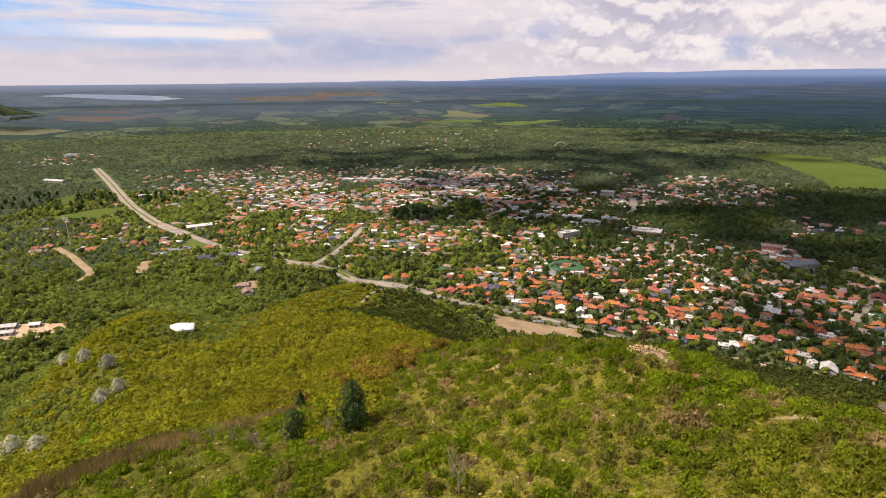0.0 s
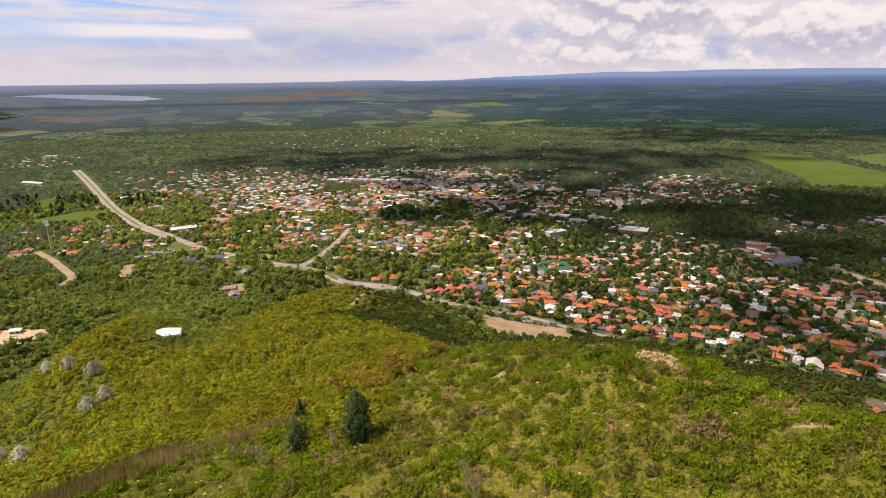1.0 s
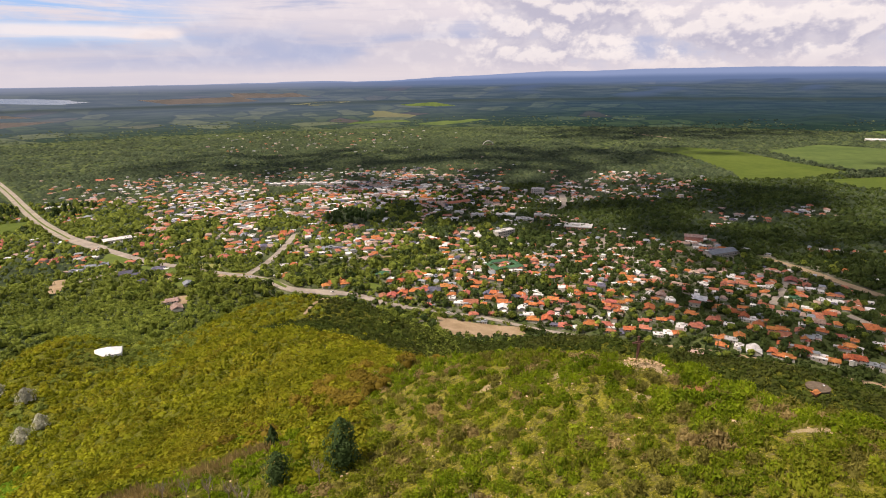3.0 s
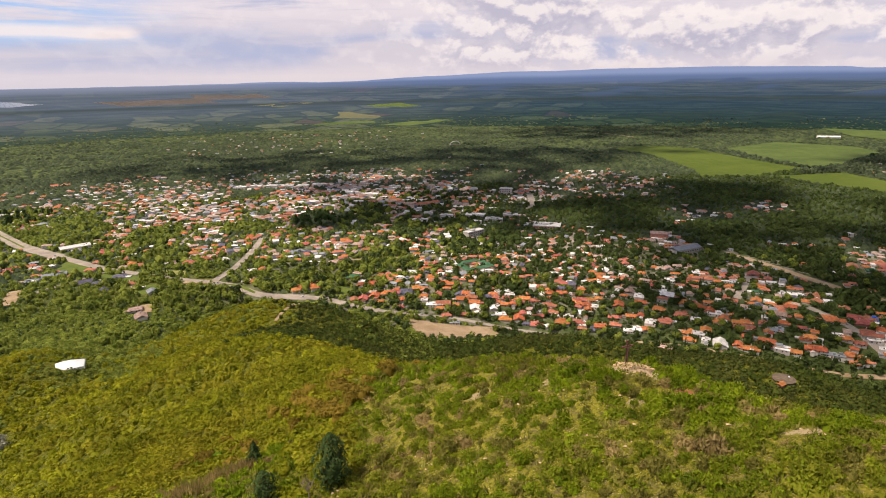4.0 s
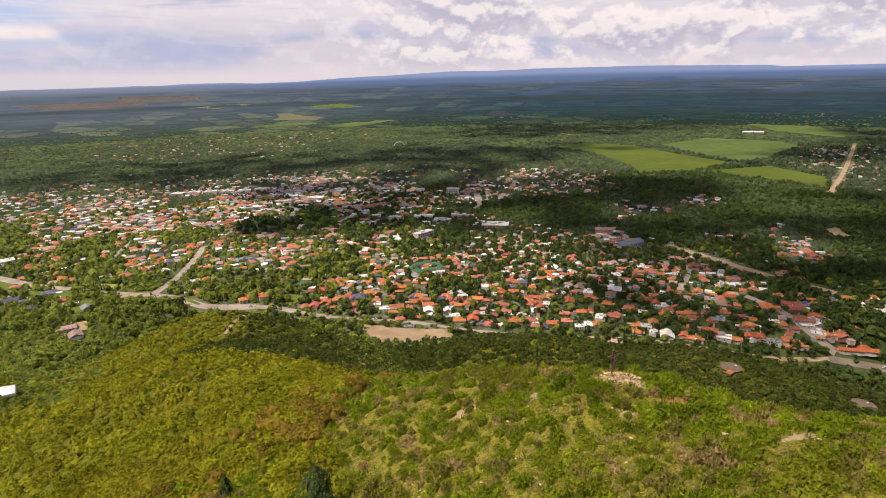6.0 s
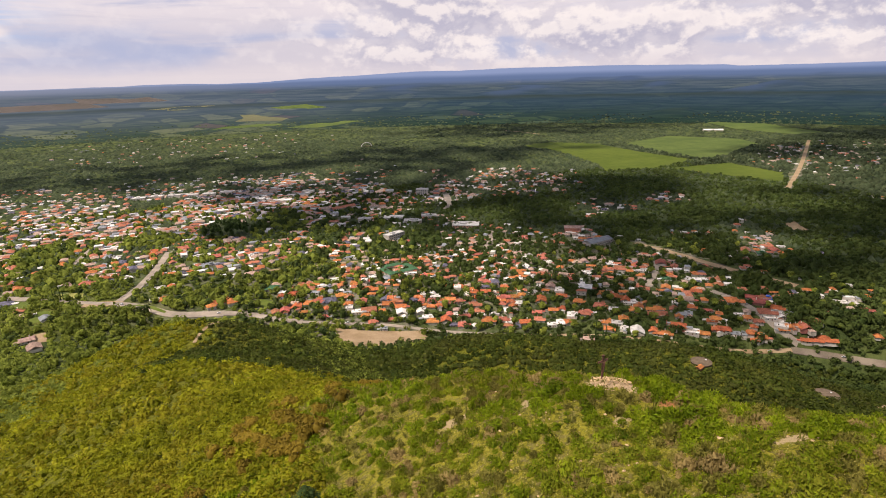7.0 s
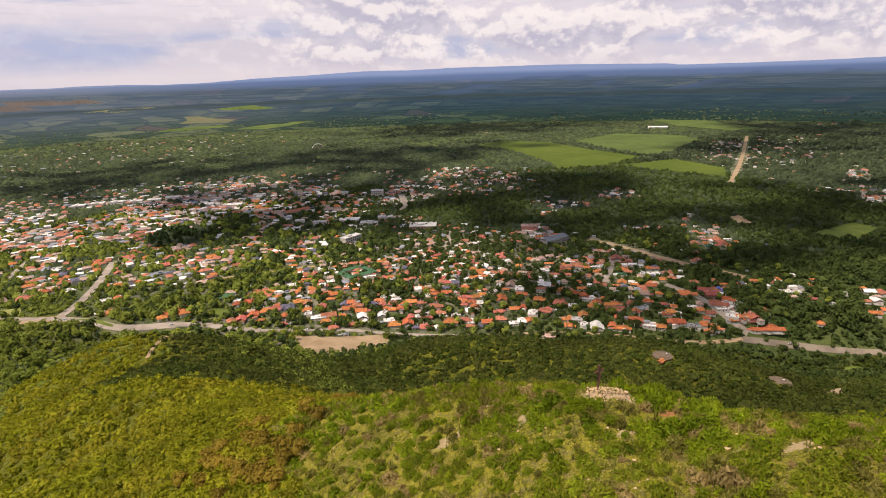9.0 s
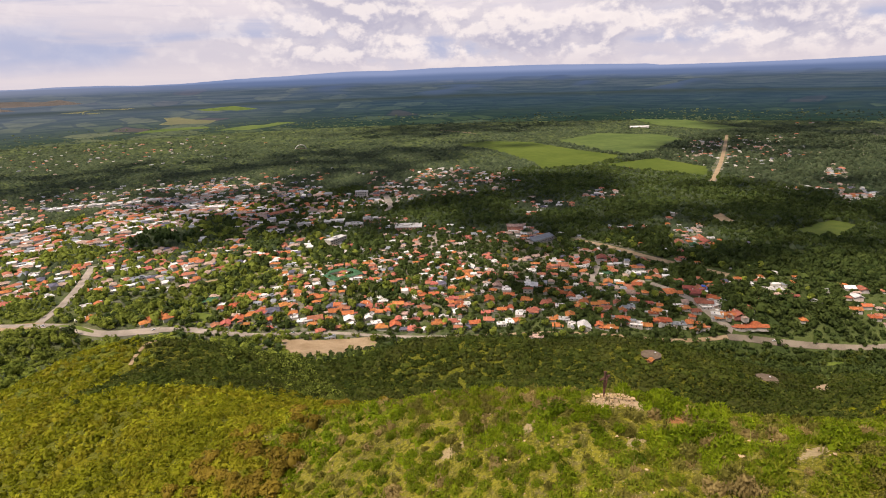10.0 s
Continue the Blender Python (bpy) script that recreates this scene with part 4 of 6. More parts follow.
def spread_out(name, shapes, x, y, z, scale, tall, rng, mat, label, category):
    """One mesh of many plants, each one a turned and scaled shape with a tint of its own."""
    which = rng.integers(0, len(shapes), len(x))
    turn = rng.uniform(0, 6.2832, len(x))
    tone = np.clip(rng.normal(0.5, 0.15, len(x)), 0.05, 0.98)
    vs, fs, ts, base = [], [], [], 0
    for k, (v, f, t) in enumerate(shapes):
        i = np.where(which == k)[0]
        if not len(i):
            continue
        c, s = np.cos(turn[i])[:, None], np.sin(turn[i])[:, None]
        px = (v[None, :, 0] * c - v[None, :, 1] * s) * scale[i][:, None] + x[i][:, None]
        py = (v[None, :, 0] * s + v[None, :, 1] * c) * scale[i][:, None] + y[i][:, None]
        pz = v[None, :, 2] * (scale[i] * tall[i])[:, None] + z[i][:, None]
        vs.append(np.stack([px, py, pz], -1).reshape(-1, 3))
        ts.append((tone[i][:, None] + t[None]).ravel())
        fs.append((f[None] + (np.arange(len(i)) * len(v))[:, None, None]).reshape(-1, f.shape[1]) + base)
        base += len(i) * len(v)
    me = mesh_of(name, np.vstack(vs), np.vstack(fs), [mat], tint=np.concatenate(ts), smooth=True)
    return tagged(new(name, me), label, category, kind="stuff")


def clear(x, y, margin=2.0, room=0.0):
    """Which places are off the roads, fields and houses."""
    ok = np.ones(len(x), bool)
    for p, width, verge in ROADS:
        q = p[:: max(1, int(width / 8))]
        near = (x > q[:, 0].min() - 30) & (x < q[:, 0].max() + 30) & (y > q[:, 1].min() - 30) & (y < q[:, 1].max() + 30) & ok
        i = np.where(near)[0]
        if len(i):
            d = np.min(np.hypot(x[i][:, None] - q[None, :, 0], y[i][:, None] - q[None, :, 1]), 1)
            ok[i[d < width / 2 + max(margin, -2.0) + 1.5 + max(verge, room)]] = False
    for c in FIELDS:
        i = np.where((x > c[:, 0].min()) & (x < c[:, 0].max()) & (y > c[:, 1].min()) & (y < c[:, 1].max()) & ok)[0]
        inside = np.zeros(len(i), bool)
        for (x0, y0), (x1, y1) in zip(c, np.roll(c, -1, 0)):
            cross_at = (y0 > y[i]) != (y1 > y[i])
            inside ^= cross_at & (x[i] < (x1 - x0) * (y[i] - y0) / (y1 - y0 + 1e-9) + x0)
        ok[i[inside]] = False
    h = np.array([h for h in HOUSES if True])
    for j in range(0, len(h), 50):
        part_h = h[j : j + 50]
        near = np.min(np.hypot(x[:, None] - part_h[None, :, 0], y[:, None] - part_h[None, :, 1]) - part_h[None, :, 2], 1)
        ok &= near > margin * 0.6
    return ok


def sown(x0, x1, y0, y1, step, rng):
    """Places on a jittered grid."""
    x, y = np.meshgrid(np.arange(x0, x1, step), np.arange(y0, y1, step))
    x, y = x.ravel(), y.ravel()
    return x + rng.uniform(-0.6, 0.6, len(x)) * step, y + rng.uniform(-0.6, 0.6, len(x)) * step


def ripple(x, y, size, seed=0.0):
    """A smooth wandering value between about -1 and 1."""
    return np.sin(x / size + 1.7 * np.sin(y / size * 0.8 + seed)) * np.cos(y / size * 1.1 + 1.3 * np.sin(x / size * 0.6 + seed * 2))


def seen_side(x, y):
    """The part of the land in front of the ridge that the flight looks over."""
    bearing = np.degrees(np.arctan2(x + 10, y + 20))
    return (bearing > -46) & (bearing < 72)


# houses past those of the blocks: joined, walls and hip or flat roofs
rng = np.random.default_rng(11)


# groves with no houses, and outlying quarters: centre, half width, half depth, bearing in degrees (and how closely built)
GROVES_NEAR = [
    (-46, 1059, 51, 71, -1), (48, 1073, 37, 84, 4), (104, 954, 26, 70, 8), (-167, 1024, 38, 46, -8), (182, 808, 50, 33, 15),
    (53, 788, 29, 65, 6), (14, 750, 28, 28, 3), (251, 870, 29, 53, 18), (185, 951, 21, 48, 13), (176, 658, 31, 18, 18),
    (241, 697, 21, 26, 22), (-311, 1004, 40, 62, -17), (-53, 698, 43, 32, -4), (-262, 862, 35, 56, -17), (-140, 666, 47, 17, -12), (53, 775, 40, 23, 4),
]
GROVES_EAST = [
    (448, 994, 103, 95, 26), (527, 959, 43, 124, 31), (783, 1045, 67, 93, 39), (596, 823, 44, 71, 38), (746, 802, 55, 75, 45), (980, 865, 56, 76, 50),
    (965, 657, 112, 86, 58), (812, 504, 83, 90, 61), (638, 516, 64, 45, 54), (544, 499, 25, 24, 51), (612, 641, 25, 31, 46), (497, 695, 32, 30, 38),
    (547, 422, 52, 23, 56), (612, 391, 38, 23, 61),
]
GROVES_FAR = [
    (-153, 1891, 359, 106, -4), (106, 1782, 105, 102, 4), (-207, 1347, 44, 59, -8), (696, 1776, 319, 274, 23), (370, 1394, 54, 158, 16),
    (-897, 1402, 154, 130, -33), (-797, 1163, 58, 164, -34), (-498, 1045, 53, 60, -25), (-461, 1097, 44, 118, -23), (-591, 1068, 32, 96, -29),
]
QUARTERS_EAST = [
    (615, 917, 58, 63, 36, 0.55), (770, 937, 43, 57, 41, 0.55), (626, 716, 21, 18, 44, 0.7), (669, 608, 34, 63, 50, 0.8), (1168, 668, 38, 108, 62, 0.45),
    (1139, 750, 40, 45, 58, 0.3), (605, 415, 17, 11, 59, 0.5), (664, 360, 24, 17, 65, 0.6), (742, 508, 30, 24, 58, 0.3), (476, 786, 25, 45, 34, 0.6),
    (477, 725, 24, 28, 36, 0.6), (717, 695, 36, 54, 48, 0.25), (589, 1245, 148, 177, 27, 0.28), (424, 1195, 75, 156, 21, 0.32),
]
QUARTERS_FAR = [
    (1596, 1205, 151, 424, 54, 0.11), (1492, 1303, 61, 249, 50, 0.11), (1148, 1173, 46, 50, 46, 0.7), (1355, 811, 23, 132, 61, 0.3), (2677, 1672, 260, 221, 59, 0.15),
    (-199, 899, 48, 74, -11, 0.26), (-254, 1170, 46, 79, -11, 0.4), (-46, 859, 56, 62, -1, 0.26), (-119, 1124, 51, 60, -5, 0.3),
    (-182, 2570, 460, 533, -4, 0.022), (-633, 880, 54, 87, -36, 0.2), (-419, 812, 52, 48, -27, 0.2), (-1228, 1862, 93, 162, -33, 0.12),
    (-629, 1406, 125, 173, -24, 0.16), (-439, 1361, 117, 304, -18, 0.25), (-505, 742, 49, 44, -34, 0.15),
]


def inside(x, y, row):
    """How far places lie from the middle of a grove or quarter: 1 at its edge."""
    cx, cy, a, b, turn = row[:5]
    c, s = math.cos(radians(turn)), math.sin(radians(turn))
    return np.hypot((c * (x - cx) - s * (y - cy)) / a, (s * (x - cx) + c * (y - cy)) / b)


def grove(x, y):
    """1 deep in a grove, 0 outside, with a ragged edge."""
    deep = 0.0 * x
    edge = 0.18 * ripple(x, y, 17, 6)
    for row in GROVES_NEAR + GROVES_EAST + GROVES_FAR:
        deep = np.maximum(deep, np.clip((1.15 - inside(x, y, row) + edge) / 0.25, 0, 1))
    return deep


def quarter(x, y):
    """How closely the outlying quarters are built at a place."""
    built = 0.0 * x
    for row in QUARTERS_EAST + QUARTERS_FAR:
        built += 1.7 * row[5] * np.exp(-inside(x, y, row) ** 4)
    return built


def town_weight(x, y):
    old = np.exp(-(((x - 10) / 370) ** 2) - (((y - 1150) / 330) ** 2)) * 1.35
    old += 0.50 * np.exp(-(((x + 330) / 300) ** 2) - (((y - 1100) / 300) ** 2))
    old += 0.95 * np.exp(-(((x - 230 - 0.0) / 330) ** 2) - (((y - 690 + 0.35 * (x - 230)) / 130) ** 2))
    old += 0.95 * np.exp(-(((x - 460) / 130) ** 2) - (((y - 545 + 0.6 * (x - 460)) / 85) ** 2))
    old *= 1 - 0.9 / (1 + np.exp(-(x + 0.75 * (y - 500) - 700) / 25)) * (y < 1100)
    old += quarter(x, y)
    return old * (1 - 0.97 * grove(x, y))


n_try = 130000
x, y = rng.uniform(-1400, 3000, n_try), rng.uniform(330, 3000, n_try)
keep = (rng.random(n_try) < town_weight(x, y) * 0.62 * (0.75 + 0.6 * ripple(x, y, 52, 2))) & seen_side(x, y) & (height(x, y) < 4) & (y + 0.45 * x > 622)
x, y = x[keep], y[keep]
keep = clear(x, y, -2.5, 6.0)
x, y = x[keep], y[keep]
near_side = y < 800
cell = {}
for i in range(len(x)):
    size = 10.5 if near_side[i] else 13.0
    cell.setdefault((near_side[i], int(x[i] // size), int(y[i] // size)), i)
i = np.array(sorted(cell.values()))
x, y = x[i], y[i]
w, d = rng.uniform(7, 14, len(x)), rng.uniform(5.5, 10, len(x))
w, d = np.where(y < 800, w * 0.82, w), np.where(y < 800, d * 0.86, d)
centre = np.exp(-(((x - 60) / 330) ** 2) - (((y - 1180) / 230) ** 2))
w, d = w * (1 + 0.5 * centre), d * (1 + 0.4 * centre)
turn = np.radians(np.where(x > 300, -35, np.where(x > 0, -18, 8)) + rng.integers(0, 2, len(x)) * 90 + rng.normal(0, 4, len(x)))
wall_h = np.where(rng.random(len(x)) < 0.08, 5.0, 2.2)
front = rng.choice(8, len(x), p=[0.28, 0.28, 0.14, 0.14, 0.07, 0.05, 0.0, 0.04])
inner = rng.choice(8, len(x), p=[0.07, 0.21, 0.29, 0.15, 0.14, 0.06, 0.0, 0.08])
kinds = np.where(rng.random(len(x)) < np.clip((y + 0.3 * x - 700) / 250, 0, 1), inner, front)
flat_top = (kinds == 3) | (kinds == 7) | ((kinds == 4) & (rng.random(len(x)) < 0.5))
z0 = height(x, y)
# those nearest to the hill are houses like the ones of the blocks
near_rank = np.argsort(np.hypot(x, y) + np.where(x < -120, 400, 0))[:66]
for i in near_rank:
    house("ORPWGDTW"[kinds[i]], float(x[i]), float(y[i]), float(w[i]), float(np.degrees(turn[i])), int(i) % 4)
far_side = np.setdiff1d(np.arange(len(x)), near_rank)
verts, faces, mats = [], [], []
far_mats = [M["O"], M["R"], M["P"], M["W"], M["G"], M["D"], M["T"], M["W"], M["wall"], M["glass"]]
for i in far_side:
    b = len(verts)
    a, e, h, top = w[i] / 2, d[i] / 2, wall_h[i], (0.35 if flat_top[i] else d[i] * 0.24)
    c, s = math.cos(turn[i]), math.sin(turn[i])
    r = a if flat_top[i] else max(0.2, a - e * 0.9)
    t = e if flat_top[i] else 0.02
    o = 0.0 if flat_top[i] else 0.8
    pts = [(-a, -e, -1), (a, -e, -1), (a, e, -1), (-a, e, -1), (-a, -e, h), (a, -e, h), (a, e, h), (-a, e, h)]
    pts += [(-a - o, -e - o, h), (a + o, -e - o, h), (a + o, e + o, h), (-a - o, e + o, h), (-r, -t, h + top), (r, -t, h + top), (r, t, h + top), (-r, t, h + top)]
    for k in (-0.5, 0.45):
        pts += [(a * k - 0.8, -e - 0.04, 1.0), (a * k + 0.8, -e - 0.04, 1.0), (a * k + 0.8, -e - 0.04, 2.3), (a * k - 0.8, -e - 0.04, 2.3)]
    verts += [(c * px - s * py + x[i], s * px + c * py + y[i], z0[i] + pz) for px, py, pz in pts]
    for f, k in (((0, 1, 5, 4), 8), ((1, 2, 6, 5), 8), ((2, 3, 7, 6), 8), ((3, 0, 4, 7), 8), ((8, 9, 13, 12), kinds[i]), ((9, 10, 14, 13), kinds[i]), ((10, 11, 15, 14), kinds[i]), ((11, 8, 12, 15), kinds[i]), ((12, 13, 14, 15), kinds[i]), ((16, 17, 18, 19), 9), ((20, 21, 22, 23), 9)):
        faces.append([b + q for q in f])
        mats.append(k)
HOUSES += [(x[i], y[i], w[i] * 0.55) for i in range(len(x))]
far_houses = mesh_of("house_rows", verts, faces, far_mats, mats)
tagged(new("house_rows", far_houses), "many low houses with red, orange and white roofs", "houses", kind="stuff")

# trees of the town, joined
rng = np.random.default_rng(21)
x, y = sown(-800, 1150, 190, 1300, 7.7, rng)
h = height(x, y)
keep = seen_side(x, y) & (h < 55) & ((h < 4) | (y > 635)) & (rng.random(len(x)) < np.clip(np.maximum(1.05 - 0.30 * town_weight(x, y) + 0.30 * ripple(x, y, 70, 1), np.maximum(grove(x, y), (x > 120) & (y + 0.45 * x < 625))), 0.4, 1) * np.clip(1.9 - y / 1300, 0.6, 1) * (1 - 0.75 * np.clip(1.6 * quarter(x, y), 0, 1)))
x, y = x[keep], y[keep]
keep = clear(x, y, -2.6) & (inside(x, y, GROVES_NEAR[0]) > 0.9)
x, y = x[keep], y[keep]
sc = (1 + 0.35 * grove(x, y)) * (0.62 + 1.05 * rng.random(len(x)) ** 1.5) * np.where((x > 520) & (y < 800) | (y < 430), 1.25, 1.0) * np.where((x < -150) & (y < 720), 1.2, 1.0) * (1 - 0.35 * np.clip(quarter(x, y), 0, 1))
# trees towards the east take the darker leaves, in place of shade there
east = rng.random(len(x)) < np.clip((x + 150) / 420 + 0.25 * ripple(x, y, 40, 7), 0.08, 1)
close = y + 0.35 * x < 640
for pick, leaves, size, core, mat in (((y < 800) & ~east & close, 26, 1.5, 0.62, "tree_leaf"), ((y < 800) & east & close, 26, 1.5, 0.62, "shade_leaf"), ((y < 800) & ~east & ~close, 14, 2.1, 0.72, "tree_leaf"), ((y < 800) & east & ~close, 14, 2.1, 0.72, "shade_leaf"), ((y >= 800) & ~east, 6, 3.0, 0.92, "tree_leaf"), ((y >= 800) & east, 6, 3.0, 0.92, "shade_leaf")):
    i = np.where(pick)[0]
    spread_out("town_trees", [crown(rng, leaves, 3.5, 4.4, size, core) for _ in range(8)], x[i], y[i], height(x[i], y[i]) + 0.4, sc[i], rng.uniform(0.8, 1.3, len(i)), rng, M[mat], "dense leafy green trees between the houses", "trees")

# a close row of trees on the hill side of the narrow lane
lane = np.array([MAIN[k][:2] for k in range(22, 28)], float)
step = np.concatenate([[0], np.cumsum(np.hypot(*np.diff(lane, axis=0).T))])
u = np.arange(6, step[-1] - 6, 4.2) + rng.uniform(-1.5, 1.5, len(np.arange(6, step[-1] - 6, 4.2)))
x, y = np.interp(u, step, lane[:, 0]) - rng.uniform(0, 3, len(u)), np.interp(u, step, lane[:, 1]) - rng.uniform(5, 9.5, len(u))
# these also get the leaf colour with shade mixed in
spread_out("lane_trees", [crown(rng, 26, 3.5, 4.4, 1.5, 0.62) for _ in range(8)], x, y, height(x, y) + 0.4, rng.uniform(0.7, 1.2, len(u)), rng.uniform(0.8, 1.2, len(u)), rng, M["shade_leaf"], "close row of green trees beside a narrow lane", "trees")

# low shrubs and hedges that fill the gardens and road sides near the hill
x, y = sown(-260, 760, 230, 680, 5.2, rng)
h = height(x, y)
keep = seen_side(x, y) & (h < 5) & (rng.random(len(x)) < np.where(y + 0.45 * x < 640, 0.85, 0.5))
x, y = x[keep], y[keep]
keep = clear(x, y, -0.5)
x, y = x[keep], y[keep]
# east of 140 the shade is carried by the darker leaf colour
for pick, mat in ((x <= 140, "tree_leaf"), (x > 140, "shade_leaf")):
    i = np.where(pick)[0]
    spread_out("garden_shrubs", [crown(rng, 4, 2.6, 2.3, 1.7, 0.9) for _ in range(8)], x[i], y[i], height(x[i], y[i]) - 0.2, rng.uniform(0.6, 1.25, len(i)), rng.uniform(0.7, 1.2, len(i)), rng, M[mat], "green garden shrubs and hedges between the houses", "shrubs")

# far woodland as clumps that grow sparser with distance
rng = np.random.default_rng(22)
LUMPS = [tuffet(rng, 5.5, 6.5) for _ in range(16)]
r = 900 * (3700 / 900) ** rng.random(108000)
bearing = np.radians(rng.uniform(-46, 72, len(r)))
x, y = r * np.sin(bearing), r * np.cos(bearing)
keep = (r < 2750 + 900 * rng.random(len(r)) ** 2) & (rng.random(len(r)) < np.clip(0.85 + 0.6 * ripple(x, y, 140, 3) - 0.3 * town_weight(x, y), 0.12, 1)) & ((height(x, y) < 30) | (r < 2500))
x, y, r = x[keep], y[keep], r[keep]
keep = clear(x, y, 3.0)
x, y, r = x[keep], y[keep], r[keep]
sc = rng.uniform(0.45, 1.2, len(x)) * (0.85 + r / 4200)
spread_out("woodland", LUMPS, x, y, height(x, y) - 0.3, sc, rng.uniform(0.7, 1.2, len(x)) / (0.8 + r / 3500), rng, M["far_leaf"], "dark green woodland across the plain", "woodland")

# thicker woods round the eastern suburbs
x, y = sown(1120, 2150, 480, 1550, 14.0, rng)
keep = seen_side(x, y) & (rng.random(len(x)) < 0.9 - 0.6 * np.clip(quarter(x, y) * 4, 0, 1) + 0.2 * ripple(x, y, 60, 2))
x, y = x[keep], y[keep]
keep = clear(x, y, 2.0)
x, y = x[keep], y[keep]
spread_out("woodland", [crown(rng, 5, 5.6, 7.0, 4.2, 0.95) for _ in range(8)], x, y, height(x, y) - 0.3, rng.uniform(0.7, 1.5, len(x)), rng.uniform(0.7, 1.2, len(x)), rng, M["far_leaf"], "dark green woods round the far suburbs", "woodland")

def belt(x):
    """The line of the dry scrub that parts the grassy hilltop from the woods."""
    return np.interp(x, [-130, -77, -64, -54, -41, -30], [80, 100, 104, 109, 127, 136])


# woods on the slopes of the ridge
rng = np.random.default_rng(23)
WOODS = [crown(rng, 40, 2.5, 2.3, 0.74, 0.55) for _ in range(8)]
THIN = [crown(rng, 13, 2.9, 2.6, 1.2, 0.62) for _ in range(8)]
for step, shapes, low, high in ((3.6, WOODS, 100, 260), (5.1, THIN, 260, 760)):
    x, y = sown(-520, 700, 60, 640, step, rng)
    h, r = height(x, y), np.hypot(x, y)
    bare = ((h > 146) & (x > -14) & (y < 190)) | ((x < -28) & (y < belt(x) + 4))
    foot_hill = (x > 150) & (y + 0.45 * x < 618) & (h <= 4)
    keep = seen_side(x, y) & ~bare & ((h > 4) | foot_hill) & (r > low) & (r <= high)
    x, y = x[keep], y[keep]
    keep = clear(x, y, 1.0)
    x, y = x[keep], y[keep]
    h = height(x, y)
    sc, tall = rng.uniform(0.85, 1.42, len(x)) * np.where(h < 50, 1.3, 1.0), rng.uniform(0.75, 1.15, len(x))
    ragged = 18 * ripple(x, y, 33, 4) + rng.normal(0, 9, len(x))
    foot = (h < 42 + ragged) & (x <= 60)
    # slopes turned from the sun, darkened by their leaf colour
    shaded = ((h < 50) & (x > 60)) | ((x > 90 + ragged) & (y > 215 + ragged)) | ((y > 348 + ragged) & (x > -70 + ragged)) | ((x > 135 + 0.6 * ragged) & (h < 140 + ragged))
    for pick, mat, label in ((~shaded & ~foot, "wood_leaf", "thick olive-green scrub on the slopes"), (foot, "tree_leaf", "green woods at the foot of the hill"), (shaded, "slope_shade_leaf", "dark green woods at the foot of the hill, shade in their colour")):
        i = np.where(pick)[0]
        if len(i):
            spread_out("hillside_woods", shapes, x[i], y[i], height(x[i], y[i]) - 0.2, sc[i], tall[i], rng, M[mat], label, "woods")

def twigs(rng, many):
    """A thicket of thin bare upright shoots."""
    a, off = rng.uniform(0, 6.2832, many), 1.1 * np.sqrt(rng.random(many))
    foot = np.stack([np.cos(a) * off, np.sin(a) * off, 0 * a], 1)
    top = foot + np.stack([rng.normal(0, 0.4, many), rng.normal(0, 0.4, many), rng.uniform(0.9, 2.3, many)], 1)
    b = rng.uniform(0, 6.2832, many)
    side = np.stack([np.cos(b), np.sin(b), 0 * b], 1) * rng.uniform(0.05, 0.16, (many, 1))
    mid = (foot + top) / 2 + side
    v = np.stack([foot - side * 0.3, mid, top], 1).reshape(-1, 3)
    cv, cf, ct = lump(rng, 0.9, 0.8)
    # the core is tinted darker, for shade deep in the thicket
    return np.vstack([v, cv]), np.vstack([np.arange(3 * many).reshape(-1, 3), halves(cf) + len(v)]), np.r_[np.repeat(rng.uniform(-0.3, 0.3, many), 3), ct - 0.1]


# a belt of dry brown scrub between the near hill and the woods
x = rng.uniform(-100, -36, 820)
y = belt(x) + rng.normal(0, 4.2, 820)
keep = ripple(x, y, 6, 3) + rng.normal(0, 0.25, 820) > -0.12
x, y = x[keep], y[keep]
spread_out("dry_scrub", [twigs(rng, 60) for _ in range(5)], x, y, height(x, y) - 0.1, rng.uniform(0.6, 1.3, len(x)), np.ones(len(x)), rng, M["dry"], "belt of dry brown leafless scrub", "scrub")

# shrubs on the near hill
rng = np.random.default_rng(24)


